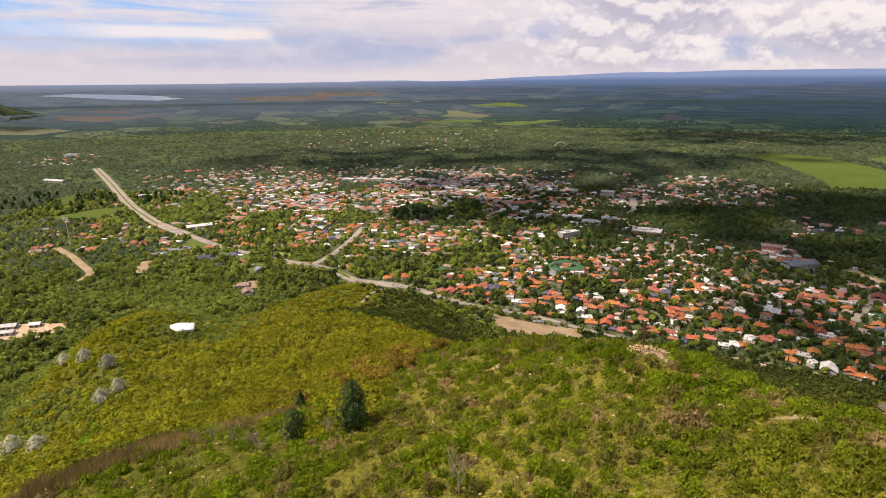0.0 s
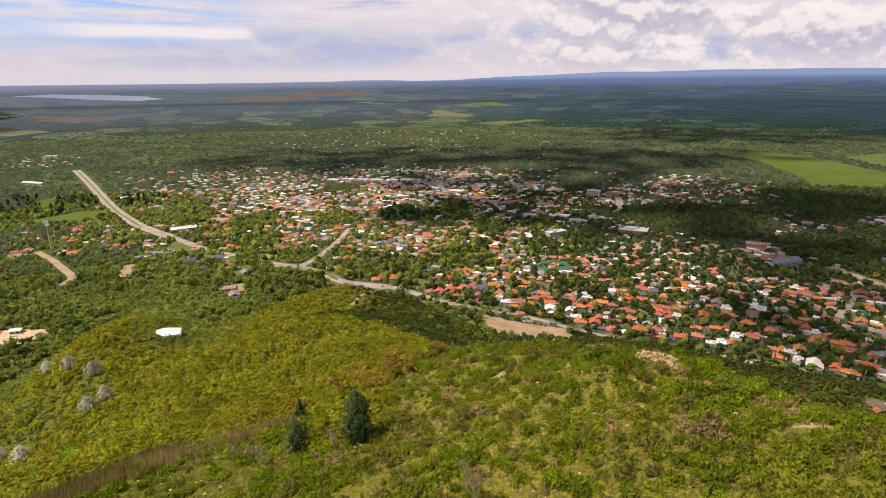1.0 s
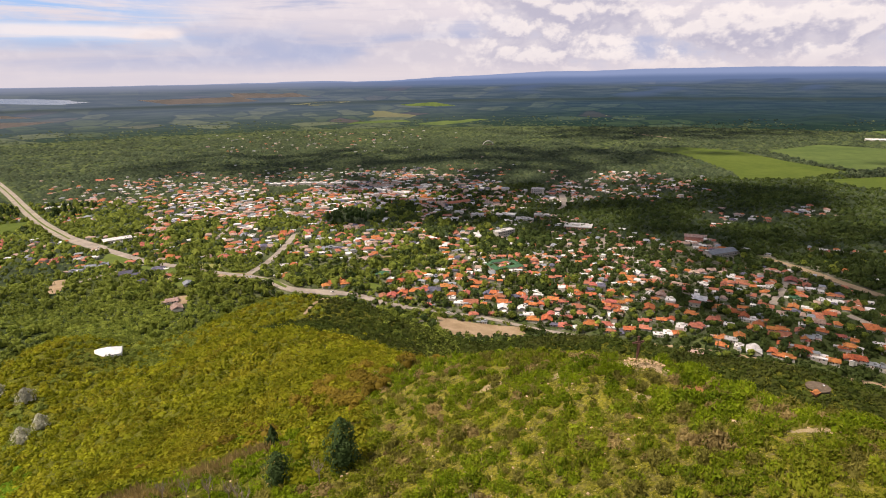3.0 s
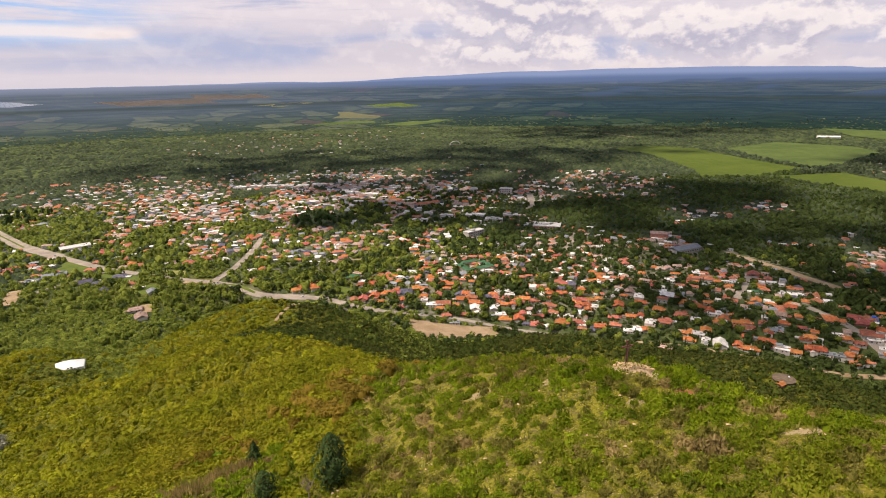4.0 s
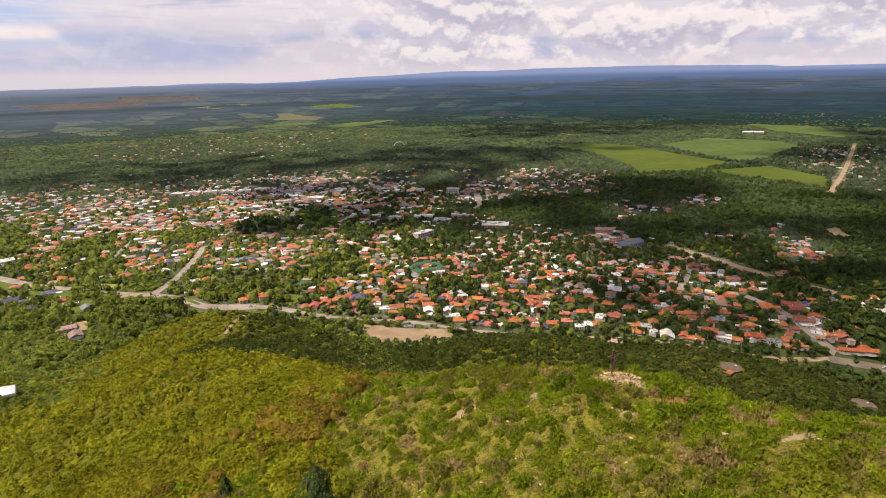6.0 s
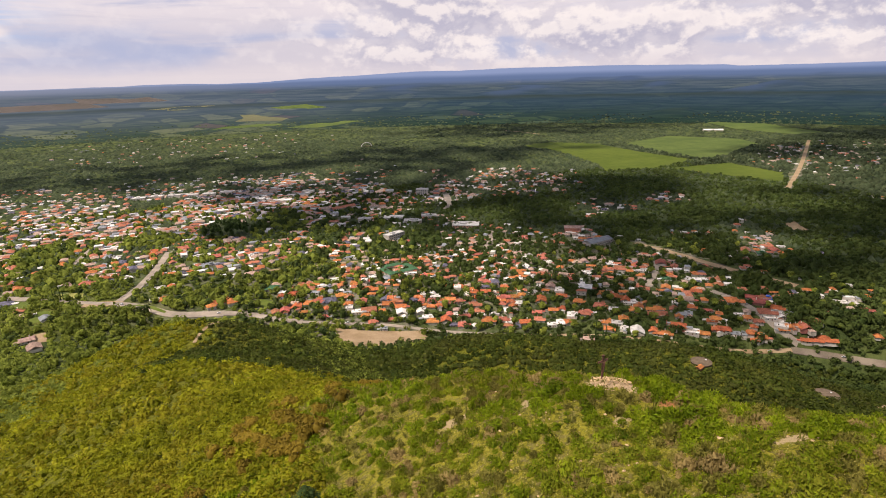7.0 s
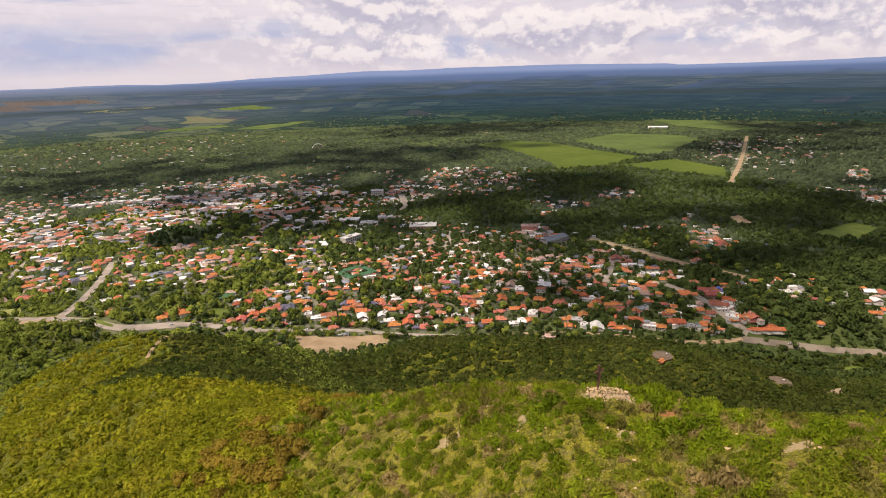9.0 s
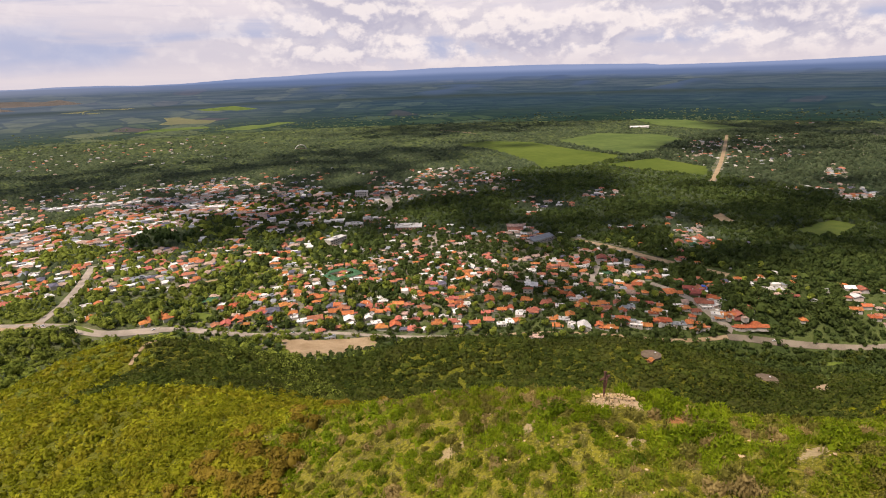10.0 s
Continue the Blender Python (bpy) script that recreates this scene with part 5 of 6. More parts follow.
def bush(rng, sprays, rx, rz, size):
    """A rounded spreading bush: leafy sprays that lie on a low uneven dome and point up and outward, round a core."""
    many = 5
    ang = rng.uniform(0, 6.2832, many)
    off = rng.uniform(0.15, 0.5, many)
    lobes = np.stack([np.cos(ang) * off, np.sin(ang) * off, rng.uniform(0.0, 0.35, many)], 1)
    wide, tones = rng.uniform(0.45, 0.65, many), rng.uniform(-0.18, 0.18, many)
    pick = rng.integers(0, many, sprays)
    d = rng.normal(0, 1, (sprays, 3)) + lobes[pick]
    d[:, 2] = np.abs(d[:, 2]) * 1.1 + 0.05
    d /= np.linalg.norm(d, axis=1, keepdims=True)
    p = (lobes[pick] + d * wide[pick][:, None] * rng.uniform(0.75, 1.05, (sprays, 1))) * (rx, rx, rz)
    face = d + rng.normal(0, 0.45, (sprays, 3))
    along = d * 0.55 + (0, 0, 0.45) + rng.normal(0, 0.4, (sprays, 3))
    along -= face * (np.sum(along * face, 1, keepdims=True) / np.sum(face * face, 1, keepdims=True)) * 0.75
    along /= np.linalg.norm(along, axis=1, keepdims=True)
    side = np.cross(along, face)
    side /= np.linalg.norm(side, axis=1, keepdims=True) + 1e-6
    s = size * rng.uniform(0.6, 1.35, (sprays, 1))
    v = np.stack([p - along * s * 0.4 - side * s * 0.3, p - along * s * 0.4 + side * s * 0.3, p + along * s * 0.75], 1).reshape(-1, 3)
    t = np.repeat(tones[pick] + rng.uniform(-0.10, 0.16, sprays), 3)
    cv, cf, ct = lump(rng, rx * 0.50, rz * 0.52)
    # core painted darker than the sprays, as the shaded inside
    return np.vstack([v, cv]), np.vstack([np.arange(3 * sprays).reshape(-1, 3), halves(cf) + len(v)]), np.r_[t, ct * 0.4 - 0.12]


BARE = [(38.6, 99.6, 5.4), (43.3, 88.8, 2.6), (49.0, 70.0, 3.4)]


def on_hilltop(x, y):
    """Where the shrubs of the near hill grow: off its bare patches."""
    h = height(x, y)
    ok = seen_side(x, y) & (((h > 120) & ((h > 150) | (x > -10))) | ((x < -28) & (h > 80) & (y < belt(x) + 4)))
    for cx, cy, r in BARE:
        ok &= np.hypot(x - cx, y - cy) > r
    return ok


for step, sprays, size, low, high in ((3.0, 14, 1.1, 0, 58), (1.95, 225, 0.36, 58, 110), (2.15, 150, 0.45, 110, 150), (2.7, 42, 0.82, 150, 235)):
    x, y = sown(-110, 200, 15, 230, step, rng)
    r = np.hypot(x, y)
    thick = np.clip(0.92 + 0.35 * ripple(x, y, 5, 1) + 0.3 * ripple(x, y, 19, 5), 0.2, 1)
    keep = on_hilltop(x, y) & (r > low) & (r <= high) & (rng.random(len(x)) < thick)
    x, y, thick = x[keep], y[keep], thick[keep]
    sc = (0.50 + 0.80 * rng.random(len(x)) ** 1.6) * (0.75 + 0.4 * thick)
    kind = rng.random(len(x)) + 0.12 * ripple(x, y, 11, 3)
    for pick, mat, label in ((kind < 0.78, "shrub", "low green shrubs thick on the hilltop"), ((kind >= 0.78) & (kind < 0.95), "olive", "dull olive shrubs on the hilltop"), (kind >= 0.95, "dry", "brownish half-dry shrubs on the hilltop")):
        i = np.where(pick)[0]
        spread_out("hill_shrubs", [bush(rng, sprays, 1.6, 1.5, size) for _ in range(8)], x[i], y[i], height(x[i], y[i]) - 0.15, sc[i], rng.uniform(0.75, 1.35, len(i)), rng, M[mat], label, "shrubs")

# the rest of the hilltop, below and behind the flight
x, y = sown(-110, 110, -90, 70, 3.0, rng)
keep = ~seen_side(x, y) | (y <= 15)
x, y = x[keep], y[keep]
spread_out("hill_shrubs", [bush(rng, 24, 1.7, 1.5, 1.0) for _ in range(6)], x, y, height(x, y) - 0.15, rng.uniform(0.5, 1.3, len(x)), rng.uniform(0.75, 1.3, len(x)), rng, M["shrub"], "low green shrubs thick on the hilltop", "shrubs")

CX, CY = 38.5, 101.5          # the crucifix
# single larger bushes on the hilltop, each with its stem
BUSHES = []
for k in range(6):
    v, f, t = bush(rng, 420, 1.6, 1.6, 0.32)
    BUSHES.append(mesh_of("shrub", v, f, [M[("shrub", "shrub", "shrub", "olive", "shrub", "dry")[k]]], tint=(0.25, 0.40, 0.62, 0.45, 0.5, 0.5)[k] + t, smooth=True))
bm = bmesh.new()
for k in range(4):
    rod(bm, (0, 0, -0.3), (0.35 * math.cos(1.6 * k), 0.35 * math.sin(1.6 * k), 0.8), 0.05, 0.02, 5)
STEM = bm_mesh("stem", bm, M["bark"])
x, y = sown(-40, 120, 25, 165, 7.5, rng)
keep = on_hilltop(x, y) & (np.hypot(x, y) < 150) & (np.hypot(x - 39.5, y - 100.5) > 6.0) & (rng.random(len(x)) < 0.85)
spots = [(px, py, 1.0) for px, py in zip(x[keep], y[keep])]
spots += [(46 + rng.normal(0, 5), 92 + rng.normal(0, 6), 1.6) for _ in range(34)]
spots += [(float(px), float(py), 1.35) for px, py in zip(rng.uniform(40, 110, 40), rng.uniform(60, 120, 40))]
spots = [q for q in spots if math.hypot(q[0] - CX + 1.5, q[1] - CY + 3.5) > 5.6 + 1.8 * q[2] and math.hypot(q[0] - 42.5, q[1] - 87.5) > 2.4 + 1.5 * q[2] and math.hypot(q[0] - 48, q[1] - 68.5) > 3 + 1.2 * q[2]]
for px, py, grown in spots:
    k = int(rng.integers(0, 6)) if grown == 1.0 else int(rng.choice([1, 2, 4, 0]))
    ob = new("shrub", BUSHES[k])
    size = float(rng.uniform(0.65, 1.25)) * grown
    ob.matrix_world = pose(px, py, at(px, py) - 0.1, 0, 0, rng.uniform(0, 360)) @ Matrix.Diagonal((size, size, size * float(rng.uniform(0.8, 1.3)), 1))
    part("stem", STEM, ob)
    tagged(ob, ("low green shrub with upright shoots on the hilltop", "low green shrub with upright shoots on the hilltop", "bright green leafy shrub on the hilltop", "dull olive shrub on the stony hilltop", "bright green leafy shrub on the hilltop", "brownish half-dry shrub on the hilltop")[k], "shrub", "shrubs of the hilltop")

# grass tufts and stones between the shrubs
rng = np.random.default_rng(25)


def tuft(rng, blades):
    a = rng.uniform(0, 6.2832, blades)
    lean = rng.uniform(0.15, 0.6, blades)
    p = np.stack([np.cos(a), np.sin(a)], 1) * rng.uniform(0.0, 0.45, (blades, 1))
    q = p + np.stack([np.cos(a), np.sin(a)], 1) * lean[:, None]
    side = np.stack([-np.sin(a), np.cos(a)], 1) * 0.09
    hgt = rng.uniform(0.35, 0.8, blades)
    v = np.stack([np.c_[p - side, 0 * hgt], np.c_[p + side, 0 * hgt], np.c_[q + side * 0.4, hgt], np.c_[q - side * 0.4, hgt]], 1).reshape(-1, 3)
    return v, np.arange(4 * blades).reshape(-1, 4), np.repeat(rng.uniform(-0.3, 0.3, blades), 4)


def stone(rng):
    v, f, t = lump(rng, 0.35, 0.4)
    return v * rng.uniform(0.6, 1.2, 3), f, t


def near_hill(count, rng, low=130):
    x, y = rng.uniform(-70, 170, count), rng.uniform(25, 190, count)
    keep = seen_side(x, y) & (height(x, y) > low) & ((x > -25) | (y < belt(x)))
    return x[keep], y[keep]


x, y = near_hill(13000, rng)
spread_out("grass_tufts", [tuft(rng, 5) for _ in range(5)], x, y, height(x, y) + 0.05, rng.uniform(0.6, 1.5, len(x)), np.ones(len(x)), rng, M["grass"], "dry yellow grass tufts between shrubs", "grass")
x, y = near_hill(6500, rng)
keep = ripple(x, y, 14, 8) > -0.1
x, y = x[keep], y[keep]
spread_out("stones", [stone(rng) for _ in range(6)], x, y, height(x, y) - 0.02, rng.uniform(0.25, 0.9, len(x)) ** 1.5 * 1.1, np.full(len(x), 0.6), rng, M["rock"], "pale loose stones on the hilltop", "stones")


# ---- single things ----
def stand(name, x, y, turn=0.0, sink=0.0):
    ob = new(name)
    ob.matrix_world = pose(x, y, at(x, y) - sink, 0, 0, turn)
    return ob


# clouds added overhead, out of view, placed to shade parts of the plain
rng = np.random.default_rng(31)
vapour = surface("cloud", (0.75, 0.75, 0.77), (0.9, 0.9, 0.9), 0.01, 1.0)
for sx, sy, rx, ry, turn, cover in ((330, 1190, 560, 290, -14, 0.74), (740, 760, 420, 280, -30, 0.62), (430, 540, 170, 120, -38, 0.48), (200, 1830, 900, 330, 0, 0.62), (2500, 1500, 700, 420, 10, 0.6), (1650, 1250, 380, 220, -30, 0.5), (1500, 2500, 900, 330, 0, 0.7), (-2300, 2850, 420, 330, 0, 0.85), (1250, 640, 300, 170, -30, 0.5)):
    up, wide = 8000.0, 46.0
    many = int(-math.log(1 - cover) * math.pi * rx * ry / (2.6 * wide * wide))
    cx, cy = sx + TO_SUN.x / TO_SUN.z * up, sy + TO_SUN.y / TO_SUN.z * up
    ang, off = rng.uniform(0, 6.2832, many), np.sqrt(rng.random(many)) * rng.uniform(0.75, 1.15, many)
    px, py = np.cos(ang) * off * rx, np.sin(ang) * off * ry
    c, s_ = math.cos(radians(turn)), math.sin(radians(turn))
    x, y = cx + c * px - s_ * py, cy + s_ * px + c * py
    cloud = spread_out("cloud", [lump(rng, 1.0, 0.35) for _ in range(4)], x, y, np.full(many, up) + rng.uniform(0, 30, many), wide * rng.uniform(0.7, 1.3, many), np.ones(many), rng, vapour, "white broken cloud added out of view to shade the plain", "cloud")
    tagged(cloud, kind="structure")


# hilltop crucifix on its heap of rock: one plain mesh
bm = bmesh.new()
box(bm, -0.17, -0.17, -0.6, 0.17, 0.17, 5.2)
box(bm, -1.35, -0.14, 3.75, 1.35, 0.14, 4.1)
rod(bm, (0, -0.3, 2.2), (0, -0.34, 3.5), 0.14, 0.24, 8)
rod(bm, (0, -0.34, 3.5), (0, -0.36, 3.95), 0.24, 0.12, 8)
rod(bm, (0, -0.30, 1.5), (0, -0.3, 2.2), 0.08, 0.14, 8)
for sx in (-1, 1):
    rod(bm, (0.15 * sx, -0.32, 3.7), (1.15 * sx, -0.22, 4.0), 0.09, 0.06, 6)
rod(bm, (0, -0.38, 3.95), (0, -0.4, 4.25), 0.13, 0.10, 8)
box(bm, -0.3, -0.2, 5.2, 0.3, 0.2, 5.34)
bmesh.ops.bevel(bm, geom=bm.edges[:], offset=0.015, segments=1, affect="EDGES")
cross = new("statue", bm_mesh("statue", bm, M["rust"]))
cross.matrix_world = pose(CX, CY, at(CX, CY) + 0.5, 0, 0, 12) @ Matrix.Diagonal((0.95, 1.0, 0.86, 1))
tagged(cross, "tall dark crucifix standing on a rock heap", "crucifix")
rng = np.random.default_rng(32)
mound = new("rock_heap")
mound.matrix_world = pose(CX, CY, at(CX, CY) + 0.1)
ROCKS = []
for k in range(7):
    bm = bmesh.new()
    bmesh.ops.create_icosphere(bm, subdivisions=1, radius=1)
    for v in bm.verts:
        v.co *= 1 + 0.28 * noise.noise(v.co * 1.7 + Vector((k * 5.1, 0, 0)))
    ROCKS.append(bm_mesh("rock", bm, M["rock"]))
for i in range(170):
    d_, a_ = 3.4 * rng.random() ** 0.6, rng.uniform(0, 6.2832)
    r_ = rng.uniform(0.10, 0.48) * rng.uniform(0.6, 1.0)
    px, py = d_ * math.cos(a_) * 1.05 + 0.7, d_ * math.sin(a_) * 1.2 - 1.6
    m_ = Matrix.LocRotScale((px, py, at(CX + px, CY + py) - at(CX, CY) + 0.35 * (1 - d_ / 3.7)), Euler((rng.normal(0, 0.3), rng.normal(0, 0.3), rng.uniform(0, 6))), (r_, r_ * rng.uniform(0.5, 1), r_ * rng.uniform(0.3, 0.55)))
    part("rock", ROCKS[i % 7], mound, "", m_)
tagged(mound, "heap of pale broken rock on the hilltop", "rocks")


def single_tree(name, x, y, wide, tall, mat, label, leaves=260, size=0.55, seed=0, stem=0.18, category="tree", taper=0.0):
    rng = np.random.default_rng(seed)
    top = stand(name, x, y)
    v, f, t = column(rng, leaves * 2, wide, tall, size, taper) if taper else crown(rng, leaves, wide / 2, tall * 0.95, size)
    v[:, 2] += tall * stem
    part("crown", mesh_of("crown", v, f, [mat], tint=0.45 + t, smooth=True), top)
    bm = bmesh.new()
    rod(bm, (0, 0, -0.5), (0.1, 0, tall * 0.55), tall * 0.03, tall * 0.014, 8)
    for k in range(5):
        a_ = 1.3 * k + seed
        rod(bm, (0.05, 0, tall * (0.2 + 0.06 * k)), (wide * 0.3 * math.cos(a_), wide * 0.3 * math.sin(a_), tall * (0.42 + 0.07 * k)), tall * 0.014, tall * 0.005, 6)
    part("trunk", bm_mesh("trunk", bm, M["bark"]), top)
    return tagged(top, label, category)


single_tree("tree", -17.8, 98.5, 5.6, 10.5, M["conifer"], "dark dense evergreen tree on the slope", 900, 0.5, 1, 0.02, taper=0.9)
single_tree("tree", -29.9, 100.5, 5.0, 6.5, M["conifer"], "small dark evergreen tree on the slope", 500, 0.45, 2, 0.02, taper=0.9)
single_tree("tree", -36.0, 128.0, 4.2, 6.5, M["conifer"], "small dark evergreen tree among scrub", 300, 0.5, 3, 0.02, taper=0.2)
for k, (x, y, wide, tall) in enumerate([(-201, 300, 9, 8), (-197, 311, 8, 8), (-269, 370, 10, 8), (-244, 355, 9, 8), (-221, 343, 10, 8), (-234, 270, 11, 9), (-215, 263, 10, 7)]):
    tree = single_tree("silver_tree", x, y, wide * 1.15, tall * 1.2, M["silver"], "pale silvery-leaved tree among green woods", 420, 0.75, 10 + k, 0.02, taper=0.6)
    tagged(tree, group="silvery trees on the slope")


# orange-brown bushes in the dip behind the near hill, and one fresh green patch
rng = np.random.default_rng(34)
RUSSET = foliage("russet leaves", (0.135, 0.096, 0.012), (0.345, 0.240, 0.030))
FRESH = foliage("fresh leaves", (0.10, 0.17, 0.008), (0.22, 0.34, 0.02))
for cx, cy, many, wide in ((-20, 160, 8, 12), (-28, 178, 7, 12), (-12, 182, 7, 13), (-34, 150, 6, 11), (10, 190, 6, 15), (-60, 150, 6, 16)):
    for k in range(many):
        x, y = cx + rng.normal(0, wide * 0.9), cy + rng.normal(0, wide * 0.9)
        ob = single_tree("bush", x, y, rng.uniform(4.2, 7.2), rng.uniform(3.4, 5.4), RUSSET, "orange-brown leafy bush on the slope", 130, 0.7, 200 + k, 0.03, "bush")
        tagged(ob, group="russet bushes")
for k in range(16):
    ob = single_tree("bush", -180 + rng.normal(0, 7), 246 + rng.normal(0, 8), rng.uniform(4, 6), rng.uniform(2.4, 3.6), FRESH, "fresh bright green bush on the slope", 70, 0.9, 330 + k, 0.03, "bush")
    tagged(ob, group="fresh green bushes")
for k in range(12):
    ob = single_tree("bush", -58 + rng.normal(0, 4), 163 + rng.normal(0, 3.5), rng.uniform(3, 4.5), rng.uniform(2, 3.2), FRESH, "fresh bright green bush on the slope", 70, 0.9, 300 + k, 0.03, "bush")
    tagged(ob, group="fresh green bushes")

# single trees of the town's near edge and gardens
CROWNS = []
for k in range(8):
    v, f, t = crown(rng, 110, 3.6, 5.4, 1.25, 0.62)
    v[:, 2] += 1.6
    CROWNS.append(mesh_of("crown", v, f, [M["tree_leaf"] if k < 6 else M["conifer"]], tint=(0.3, 0.45, 0.6, 0.75, 0.9, 0.5, 0.6, 0.9)[k] + t, smooth=True))
bm = bmesh.new()
rod(bm, (0, 0, -0.6), (0.1, 0.05, 3.2), 0.26, 0.15, 8)
for k in range(5):
    rod(bm, (0.08, 0.04, 1.8 + 0.25 * k), (1.7 * math.cos(1.3 * k), 1.7 * math.sin(1.3 * k), 3.6 + 0.4 * k), 0.10, 0.03, 6)
TRUNK = bm_mesh("trunk", bm, M["bark"])
x, y = sown(-200, 640, 380, 760, 22, rng)
keep = seen_side(x, y) & (height(x, y) < 14) & (y > 560 - 0.28 * x)
x, y = x[keep], y[keep]
keep = clear(x, y, -0.4)
for px, py in list(zip(x[keep], y[keep]))[:230]:
    k = int(rng.integers(0, 8))
    tree = stand("tree", float(px), float(py), rng.uniform(0, 360))
    tree.matrix_world = tree.matrix_world @ Matrix.Scale(float(rng.uniform(0.85, 1.5)), 4)
    part("crown", CROWNS[k], tree)
    part("trunk", TRUNK, tree)
    tagged(tree, "leafy green garden tree among the houses" if k < 6 else "dark dense evergreen garden tree", "tree", "garden trees")


def bare_tree(x, y, tall, seed, label):
    rng = np.random.default_rng(seed)
    bm = bmesh.new()
    rod(bm, (0, 0, -0.4), (0.1, 0, tall * 0.45), tall * 0.018, tall * 0.012, 6)
    for k in range(11):
        a_, z_ = rng.uniform(0, 6.28), tall * rng.uniform(0.2, 0.45)
        q = Vector((math.cos(a_) * tall * 0.14, math.sin(a_) * tall * 0.14, z_ + tall * 0.22))
        rod(bm, (0.05, 0, z_), q, tall * 0.008, tall * 0.005, 5)
        for _ in range(4):
            rod(bm, q, q + Vector((rng.normal(0, 0.06) * tall, rng.normal(0, 0.06) * tall, rng.uniform(0.1, 0.3) * tall)), tall * 0.005, tall * 0.002, 4)
    ob = new("bare_tree", bm_mesh("bare_tree", bm, M["twig"]))
    ob.matrix_world = pose(x, y, at(x, y))
    return tagged(ob, label, "tree")


bare_tree(2.0, 69.5, 8.5, 5, "leafless grey tree on the grassy slope")
for k, (x, y) in enumerate([(-38, 97), (-36, 95), (-42, 99), (-34, 93), (-47, 102), (-22, 96), (-52, 104)]):
    tagged(bare_tree(x, y, 5.0 + 0.5 * (k % 3), 40 + k, "dry grey leafless bush on the slope"), group="dry bushes")


def slim_tree(x, y, tall, seed, name="cypress", label="tall narrow dark cypress"):
    rng = np.random.default_rng(seed)
    top = stand(name, x, y)
    v, f, t = column(rng, 260, tall * 0.17, tall, tall * 0.045, 0.3)
    part("crown", mesh_of("crown", v, f, [M["conifer"]], tint=0.4 + t, smooth=True), top)
    part("trunk", joined("trunk", M["bark"], tube(0.16, tall * 0.4, 6, 0.08)), top)
    return tagged(top, label, "tree", "cypresses")


for k, (x, y, tall) in enumerate([(311, 489, 17), (317, 485, 12), (320, 484, 14), (532, 520, 17), (370, 565, 14), (268, 633, 13), (405, 590, 13), (180, 640, 13), (352, 630, 13), (-10, 700, 13), (-236, 742, 14), (-230, 745, 14), (-226, 741, 13)]):
    slim_tree(x, y, tall, 60 + k)
# tall dark trees in the middle of town
rng = np.random.default_rng(33)
x, y = rng.normal(-48, 27, 64), rng.normal(1050, 30, 64)
spread_out("pine_grove", [crown(rng, 90, 3.0, 13.0, 2.2) for _ in range(4)], x, y, height(x, y), rng.uniform(0.8, 1.25, 64), np.ones(64), rng, M["conifer"], "grove of tall dark pines in town", "trees")
x, y = rng.uniform(-900, -560, 150), rng.uniform(1080, 1260, 150)
keep = clear(x, y, 2)
x, y = x[keep], y[keep]
spread_out("pine_grove", [crown(rng, 60, 3.2, 12.0, 2.4) for _ in range(4)], x, y, height(x, y), rng.uniform(0.8, 1.25, len(x)), np.ones(len(x)), rng, M["conifer"], "dark pines round the green lawns", "trees")


def building(name, x, y, turn, w, d, h, roof, label, form="flat", storeys=1, wall="wall", category="building"):
    """A larger building: walls, roof, and rows of windows storey by storey."""
    top = stand(name, x, y, turn)
    part("wall", boxes("wall", M[wall], (-w / 2, -d / 2, -2, w / 2, d / 2, h)), top)
    if form == "flat":
        a_, b_ = w / 2 + 0.3, d / 2 + 0.3
        roof_me = boxes("roof", M[roof], (-a_, -b_, h + 0.003, a_, b_, h + 0.4), (-a_, -b_, h + 0.4, a_, -b_ + 0.4, h + 1.0), (-a_, b_ - 0.4, h + 0.4, a_, b_, h + 1.0), (-a_, -b_ + 0.4, h + 0.4, -a_ + 0.4, b_ - 0.4, h + 1.0), (a_ - 0.4, -b_ + 0.4, h + 0.4, a_, b_ - 0.4, h + 1.0), (-w * 0.2, -d * 0.15, h + 0.4, w * 0.05, d * 0.2, h + 2.6))
    else:
        roof_me = bm_mesh("roof", shift(roof_gable(w, d, d * 0.2) if form == "gable" else roof_hip(w, d, d * 0.24), 0, 0, h + 0.003), M[roof])
    part("roof", roof_me, top)
    pane = kept("wide pane", lambda: boxes("window", M["glass"], (-1.1, -0.08, 0, 1.1, 0.02, 1.5)))
    for level in range(storeys):
        z_ = 1.0 + level * h / storeys
        for px in np.arange(-w / 2 + 2.5, w / 2 - 2, 4.6):
            part("window", pane, top, "", pose(px, -d / 2, z_))
        for py in np.arange(-d / 2 + 2.5, d / 2 - 2, 4.6):
            part("window", pane, top, "", pose(w / 2, py, z_, 0, 0, 90))
    HOUSES.append((x, y, max(w, d) / 2))
    return tagged(top, label, category)


building("apartment_block", 197, 874, 28, 34, 13, 10, "W", "white three-storey apartment block in town", storeys=3)
building("apartment_block", 345, 1189, -22, 26, 14, 14, "W", "white four-storey block standing over trees", storeys=4)
building("market_hall", 327, 893, -26, 44, 28, 7, "W", "large flat-roofed hall with a pale roof", storeys=2, wall="brick")
building("long_hall", 162, 1129, 22, 52, 15, 5, "R", "long hall with a bright red roof", "gable")
building("long_hall", 471, 724, 15, 46, 17, 5, "G", "long hall with a grey sheet roof", "gable")
building("church", 473, 795, -30, 26, 14, 8, "P", "brick church with a brown roof", "gable", wall="brick")
building("warehouse", -973, 1438, -20, 66, 14, 5, "W", "long white-roofed shed on the plain", "gable")
building("warehouse", 1834, 1914, -30, 76, 16, 6, "W", "long white-roofed shed on the plain", "gable")
building("warehouse", -1254, 1964, 0, 42, 22, 7, "W", "white warehouse beside the highway")
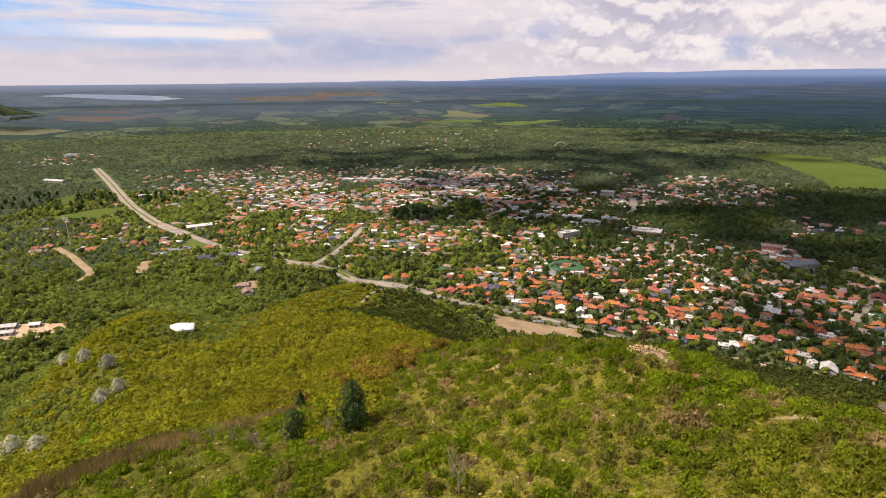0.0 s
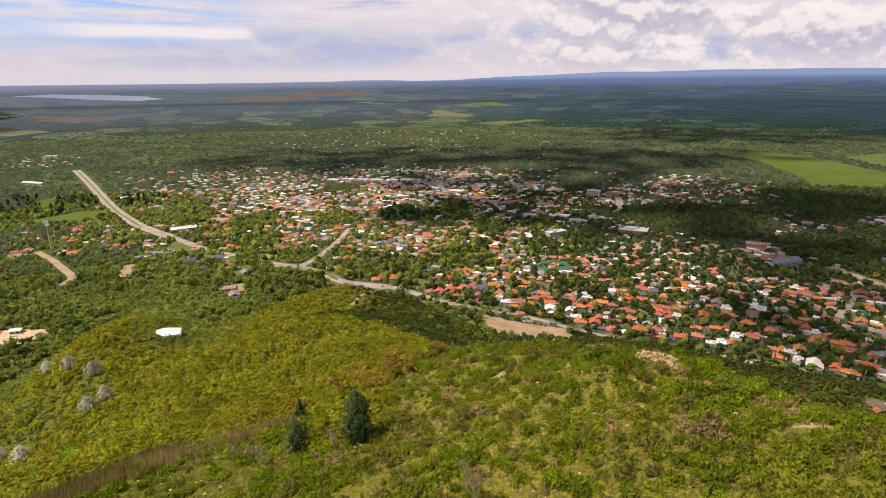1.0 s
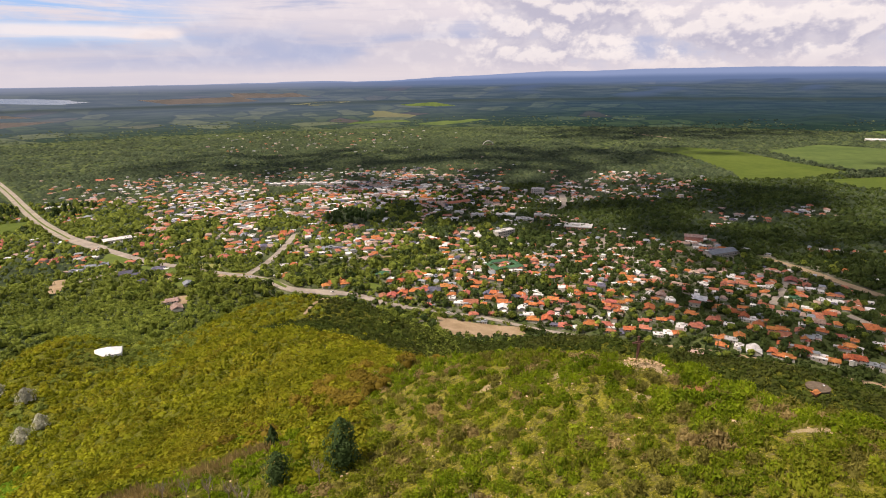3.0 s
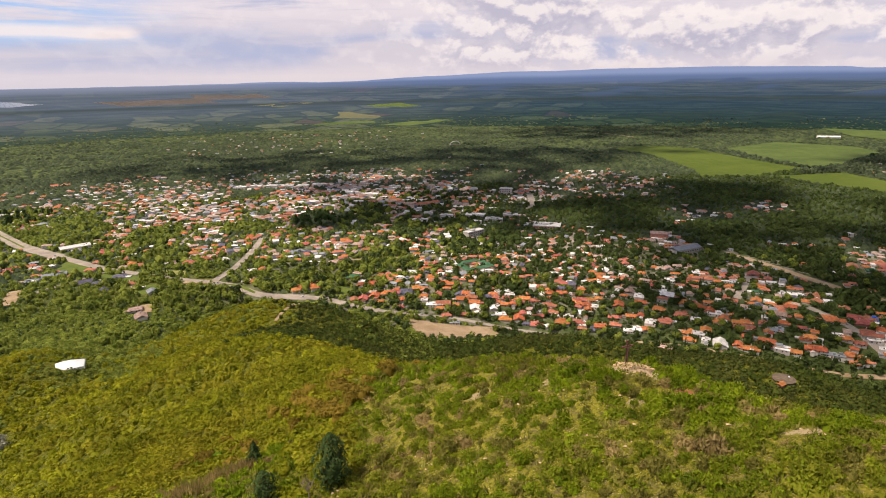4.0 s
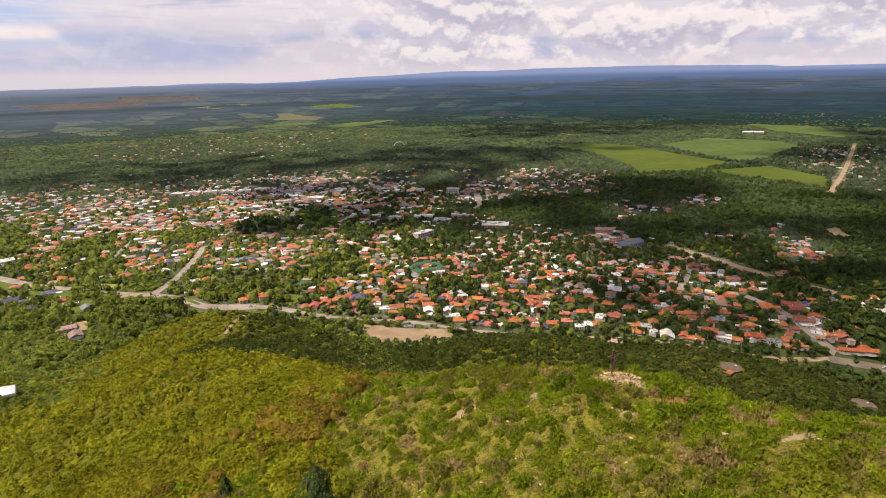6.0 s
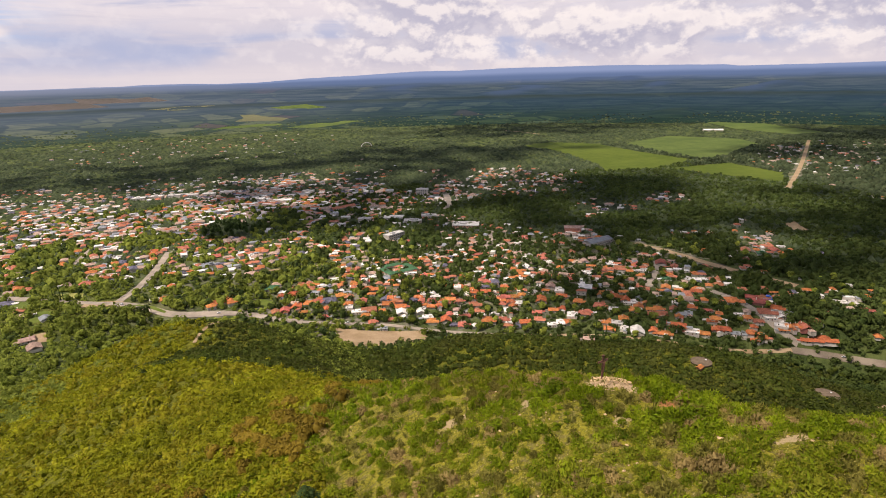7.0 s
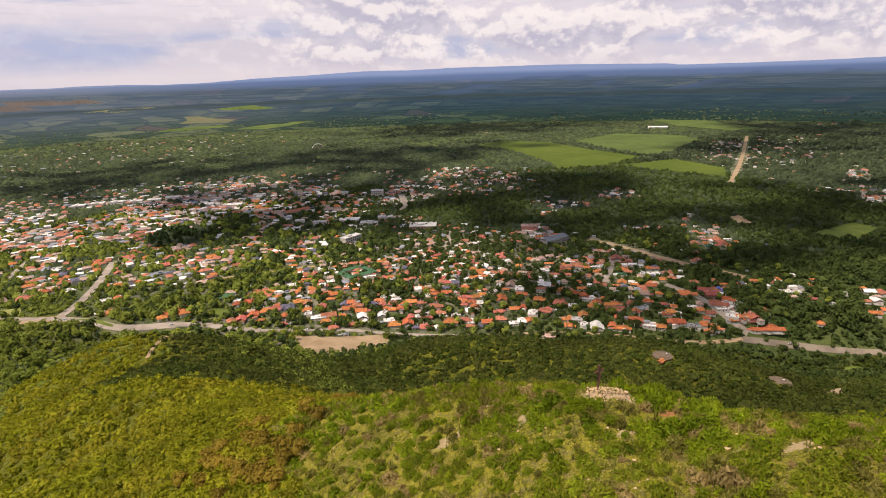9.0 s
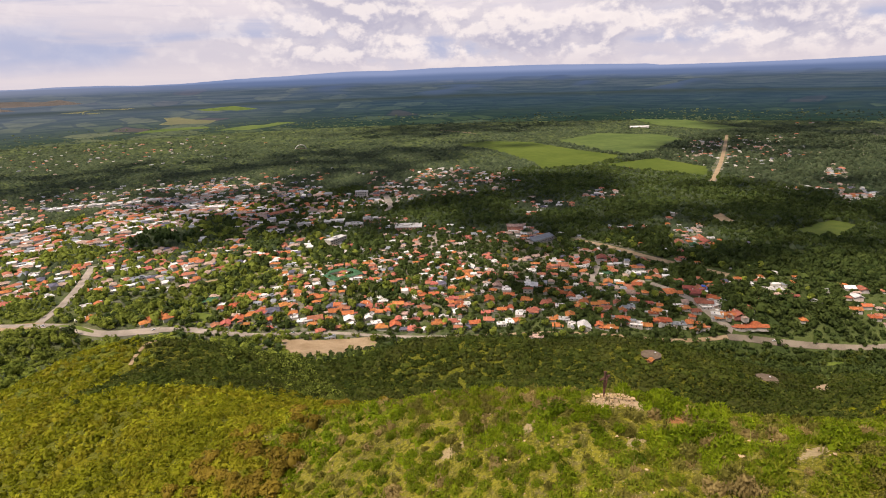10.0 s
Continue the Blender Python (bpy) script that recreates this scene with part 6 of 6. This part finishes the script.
building("warehouse", -415, 954, 30, 40, 14, 5, "W", "white-roofed sheds beside the highway", "gable")
building("villa", -1, 702, -10, 16, 11, 4, "T", "house with a deep green sheet roof", "hip")
for k, x in enumerate(np.linspace(-236, -54, 6)):
    building("shop_row", float(x), 1426 - (x + 236) * 0.165 + 6 * (k % 2), -9, 27, 17, 5 + k % 3, "W", "pale flat-roofed shop building in town")
for x, y, w in ((230, 1000, 34), (255, 962, 30), (292, 985, 26), (180, 1010, 22), (120, 985, 24), (60, 1250, 30), (10, 1290, 28), (120, 1330, 26)):
    building("shop_row", x, y, -20, w, w * 0.55, 6, "W", "pale flat-roofed shop building in town")

# school with green roofs round a courtyard
school = stand("school", 161, 722, 14)
for k, (x0, y0, w, d) in enumerate(((0, -13, 42, 9), (-17, 2, 9, 21), (17, 2, 9, 21), (0, 16.5, 25, 8))):
    part("wall", boxes("wall", M["wall"], (x0 - w / 2, y0 - d / 2, -2, x0 + w / 2, y0 + d / 2, 4)), school)
    r_ = roof_hip(max(w, d), min(w, d), 2.0, 0.6)
    if d > w:
        bmesh.ops.rotate(r_, verts=r_.verts[:], cent=(0, 0, 0), matrix=Matrix.Rotation(radians(90), 3, "Z"))
    part("roof", bm_mesh("roof", shift(r_, x0, y0, 4.003 + 0.01 * k), M["T"]), school)
part("courtyard", boxes("courtyard", M["dirt"], (-12.4, -8.4, -1, 12.4, 12.4, 0.3)), school)
tagged(school, "low school with green sheet roofs round a courtyard", "school")
HOUSES.append((161, 722, 24))

# compound of orange-roofed wings beside the road
villa = stand("villa", -55, 668, 12)
for k, (x0, y0, w, d, turn) in enumerate(((-6, 3, 17, 10, 0), (8, -2, 14, 10, 90), (-14, -4, 9, 8, 0), (10, 9, 12, 8, 0))):
    a_, b_ = (w, d) if turn == 0 else (d, w)
    part("wall", boxes("wall", M["wall"], (x0 - a_ / 2, y0 - b_ / 2, -3, x0 + a_ / 2, y0 + b_ / 2, 3.6 + 0.05 * k)), villa)
    r_ = roof_hip(w, d, 2.8)
    bmesh.ops.rotate(r_, verts=r_.verts[:], cent=(0, 0, 0), matrix=Matrix.Rotation(radians(turn), 3, "Z"))
    part("roof", bm_mesh("roof", shift(r_, x0, y0, 3.603 + 0.05 * k), M["O"]), villa)
tagged(villa, "large house with several bright orange hipped roofs", "house")
HOUSES.append((-55, 668, 20))

# white marquee in the woods
tent = stand("marquee", -211, 425, 18)
bm = bmesh.new()
w, d = 21.0, 13.0
ring = [bm.verts.new((x, y, 2.0)) for x, y in ((-w / 2, -d / 2), (w / 2, -d / 2), (w / 2, d / 2), (-w / 2, d / 2))]
low = [bm.verts.new((v.co.x * 1.02, v.co.y * 1.02, 0)) for v in ring]
ridge = [bm.verts.new((-w * 0.12, 0, 6.0)), bm.verts.new((w * 0.12, 0, 6.0))]
for i in range(4):
    bm.faces.new((low[i], low[(i + 1) % 4], ring[(i + 1) % 4], ring[i]))
bm.faces.new((ring[0], ring[1], ridge[1], ridge[0]))
bm.faces.new((ring[2], ring[3], ridge[0], ridge[1]))
bm.faces.new((ring[1], ring[2], ridge[1]))
bm.faces.new((ring[3], ring[0], ridge[0]))
part("canopy", bm_mesh("canopy", bm, M["tent"]), tent)
for x, y in ((-w / 2, -d / 2), (w / 2, -d / 2), (w / 2, d / 2), (-w / 2, d / 2)):
    part("pole", kept("tent pole", lambda: joined("pole", M["steel"], tube(0.08, 2.3, 6))), tent, "", pose(x * 1.03, y * 1.03, -0.2))
tagged(tent, "large white canvas marquee in a clearing", "tent")

# round concrete reservoirs on the slope
for x, y, r_, h_, label in ((267, 302, 6.8, 2.6, "round weathered concrete water reservoir on the slope"), (346, 266, 8.0, 1.0, "low round concrete reservoir cover on the slope")):
    tank = stand("water_reservoir", x, y, 0, 0.6)
    bm = bmesh.new()
    rod(bm, (0, 0, -3), (0, 0, h_), r_, r_, 36)
    part("wall", bm_mesh("wall", bm, M["tank"]), tank)
    bm = bmesh.new()
    rod(bm, (0, 0, h_ + 0.003), (0, 0, h_ + 0.3), r_ + 0.3, r_ + 0.3, 36)
    rod(bm, (0, 0, h_ + 0.3), (0, 0, h_ + 0.9), r_ + 0.2, r_ * 0.2, 36)
    part("cover", bm_mesh("cover", bm, M["tank"]), tank)
    part("hatch", boxes("hatch", M["steel"], (r_ * 0.5, -0.5, h_ + 0.4, r_ * 0.5 + 1, 0.5, h_ + 1.0)), tank)
    tagged(tank, label, "water tank", "reservoirs")
hut = stand("pump_hut", 260.5, 297, 20, 0.3)
part("wall", boxes("wall", M["brick"], (-2.2, -1.7, -1.5, 2.2, 1.7, 2.6)), hut)
part("roof", bm_mesh("roof", shift(roof_gable(4.4, 3.4, 1.0), 0, 0, 2.603), M["O"]), hut)
tagged(hut, "small brick hut with an orange roof", "hut")

# floodlight mast
mast = stand("floodlight_mast", -561, 835)
part("pole", joined("pole", M["steel"], tube(0.7, 44, 10, 0.3)), mast)
head = part("lamp_frame", boxes("lamp_frame", M["steel"], (-4, -0.4, 43.5, 4, 0.4, 44.1), (-4, -0.4, 46.2, 4, 0.4, 46.8)), mast)
for k in range(5):
    for z_ in (44.2, 46.9):
        part("lamp", kept("flood lamp", lambda: boxes("lamp", M["tent"], (-0.6, -0.5, 0, 0.6, 0.3, 1.2))), head, "", pose(-3.2 + 1.6 * k, -0.2, z_))
tagged(mast, "tall steel floodlight mast over the trees", "mast")

# open-air stage with a pale arch, far beyond the town
arch = stand("stage", 437, 2152)
bm = bmesh.new()
for i in range(18):
    a0, a1 = math.pi * i / 18, math.pi * (i + 1) / 18
    rod(bm, (20 * math.cos(a0), 0, 16 * math.sin(a0)), (20 * math.cos(a1), 0, 16 * math.sin(a1)), 1.6, 1.6, 8)
part("arch", bm_mesh("arch", bm, M["W"]), arch)
part("platform", boxes("platform", M["tank"], (-19, 1, -1, 19, 14, 3)), arch)
tagged(arch, "open-air stage under a pale arch", "stage")

# retaining wall of the yard
wall_low = stand("yard_wall", 52, 573, -78)
part("panel", boxes("panel", M["wall"], (-4, -0.3, -2, 4, 0.3, 3.2)), wall_low)
tagged(wall_low, "pale plastered wall at the end of the yard", "wall")


# white-roofed sheds on the bare lot
for x, y, turn, w, d in ((-448, 543, 12, 22, 9), (-437, 528, 12, 16, 8), (-420, 548, 12, 10, 7)):
    building("shed", x, y, turn, w, d, 3.6, "W", "long low shed with a white roof", "gable", category="shed")


def car(x, y, turn, label):
    """A parked car: body, cabin, four wheels, lamps."""
    top = stand("car", x, y, turn, -0.62)
    bm = bmesh.new()
    box(bm, -2.1, -0.85, 0.3, 2.1, 0.85, 0.85)
    bmesh.ops.bevel(bm, geom=bm.edges[:], offset=0.16, segments=2, affect="EDGES")
    part("body", kept("car body", lambda: bm_mesh("body", bm, M["paint"])), top)

    def cabin():
        c = bmesh.new()
        low = [c.verts.new(p) for p in ((-1.5, -0.76, 0.82), (0.9, -0.76, 0.82), (0.9, 0.76, 0.82), (-1.5, 0.76, 0.82))]
        up = [c.verts.new(p) for p in ((-1.0, -0.6, 1.42), (0.25, -0.6, 1.42), (0.25, 0.6, 1.42), (-1.0, 0.6, 1.42))]
        for i in range(4):
            c.faces.new((low[i], low[(i + 1) % 4], up[(i + 1) % 4], up[i]))
        c.faces.new(up)
        return bm_mesh("windows", c, M["glass"])

    part("windows", kept("car cabin", cabin), top)
    part("roof", kept("car roof", lambda: boxes("roof", M["paint"], (-0.98, -0.59, 1.425, 0.23, 0.59, 1.47))), top)
    for sx in (-1.3, 1.3):
        for sy in (-0.8, 0.8):
            def wheel():
                c = bmesh.new()
                rod(c, (0, -0.1, 0), (0, 0.1, 0), 0.32, 0.32, 12)
                return bm_mesh("wheel", c, M["tyre"])
            part("wheel", kept("wheel", wheel), top, "", pose(sx, sy, 0.32))
    return tagged(top, label, "car", "cars on the roads")


for x, y, turn in ((491, 446, 95), (492, 470, 88), (540, 386, 150), (470, 414, 160), (-160, 694, 155), (-60, 647, 172), (-300, 799, 137), (-430, 921, 132), (70, 601, 165)):
    car(x, y, turn, "small pale car on the asphalt road")
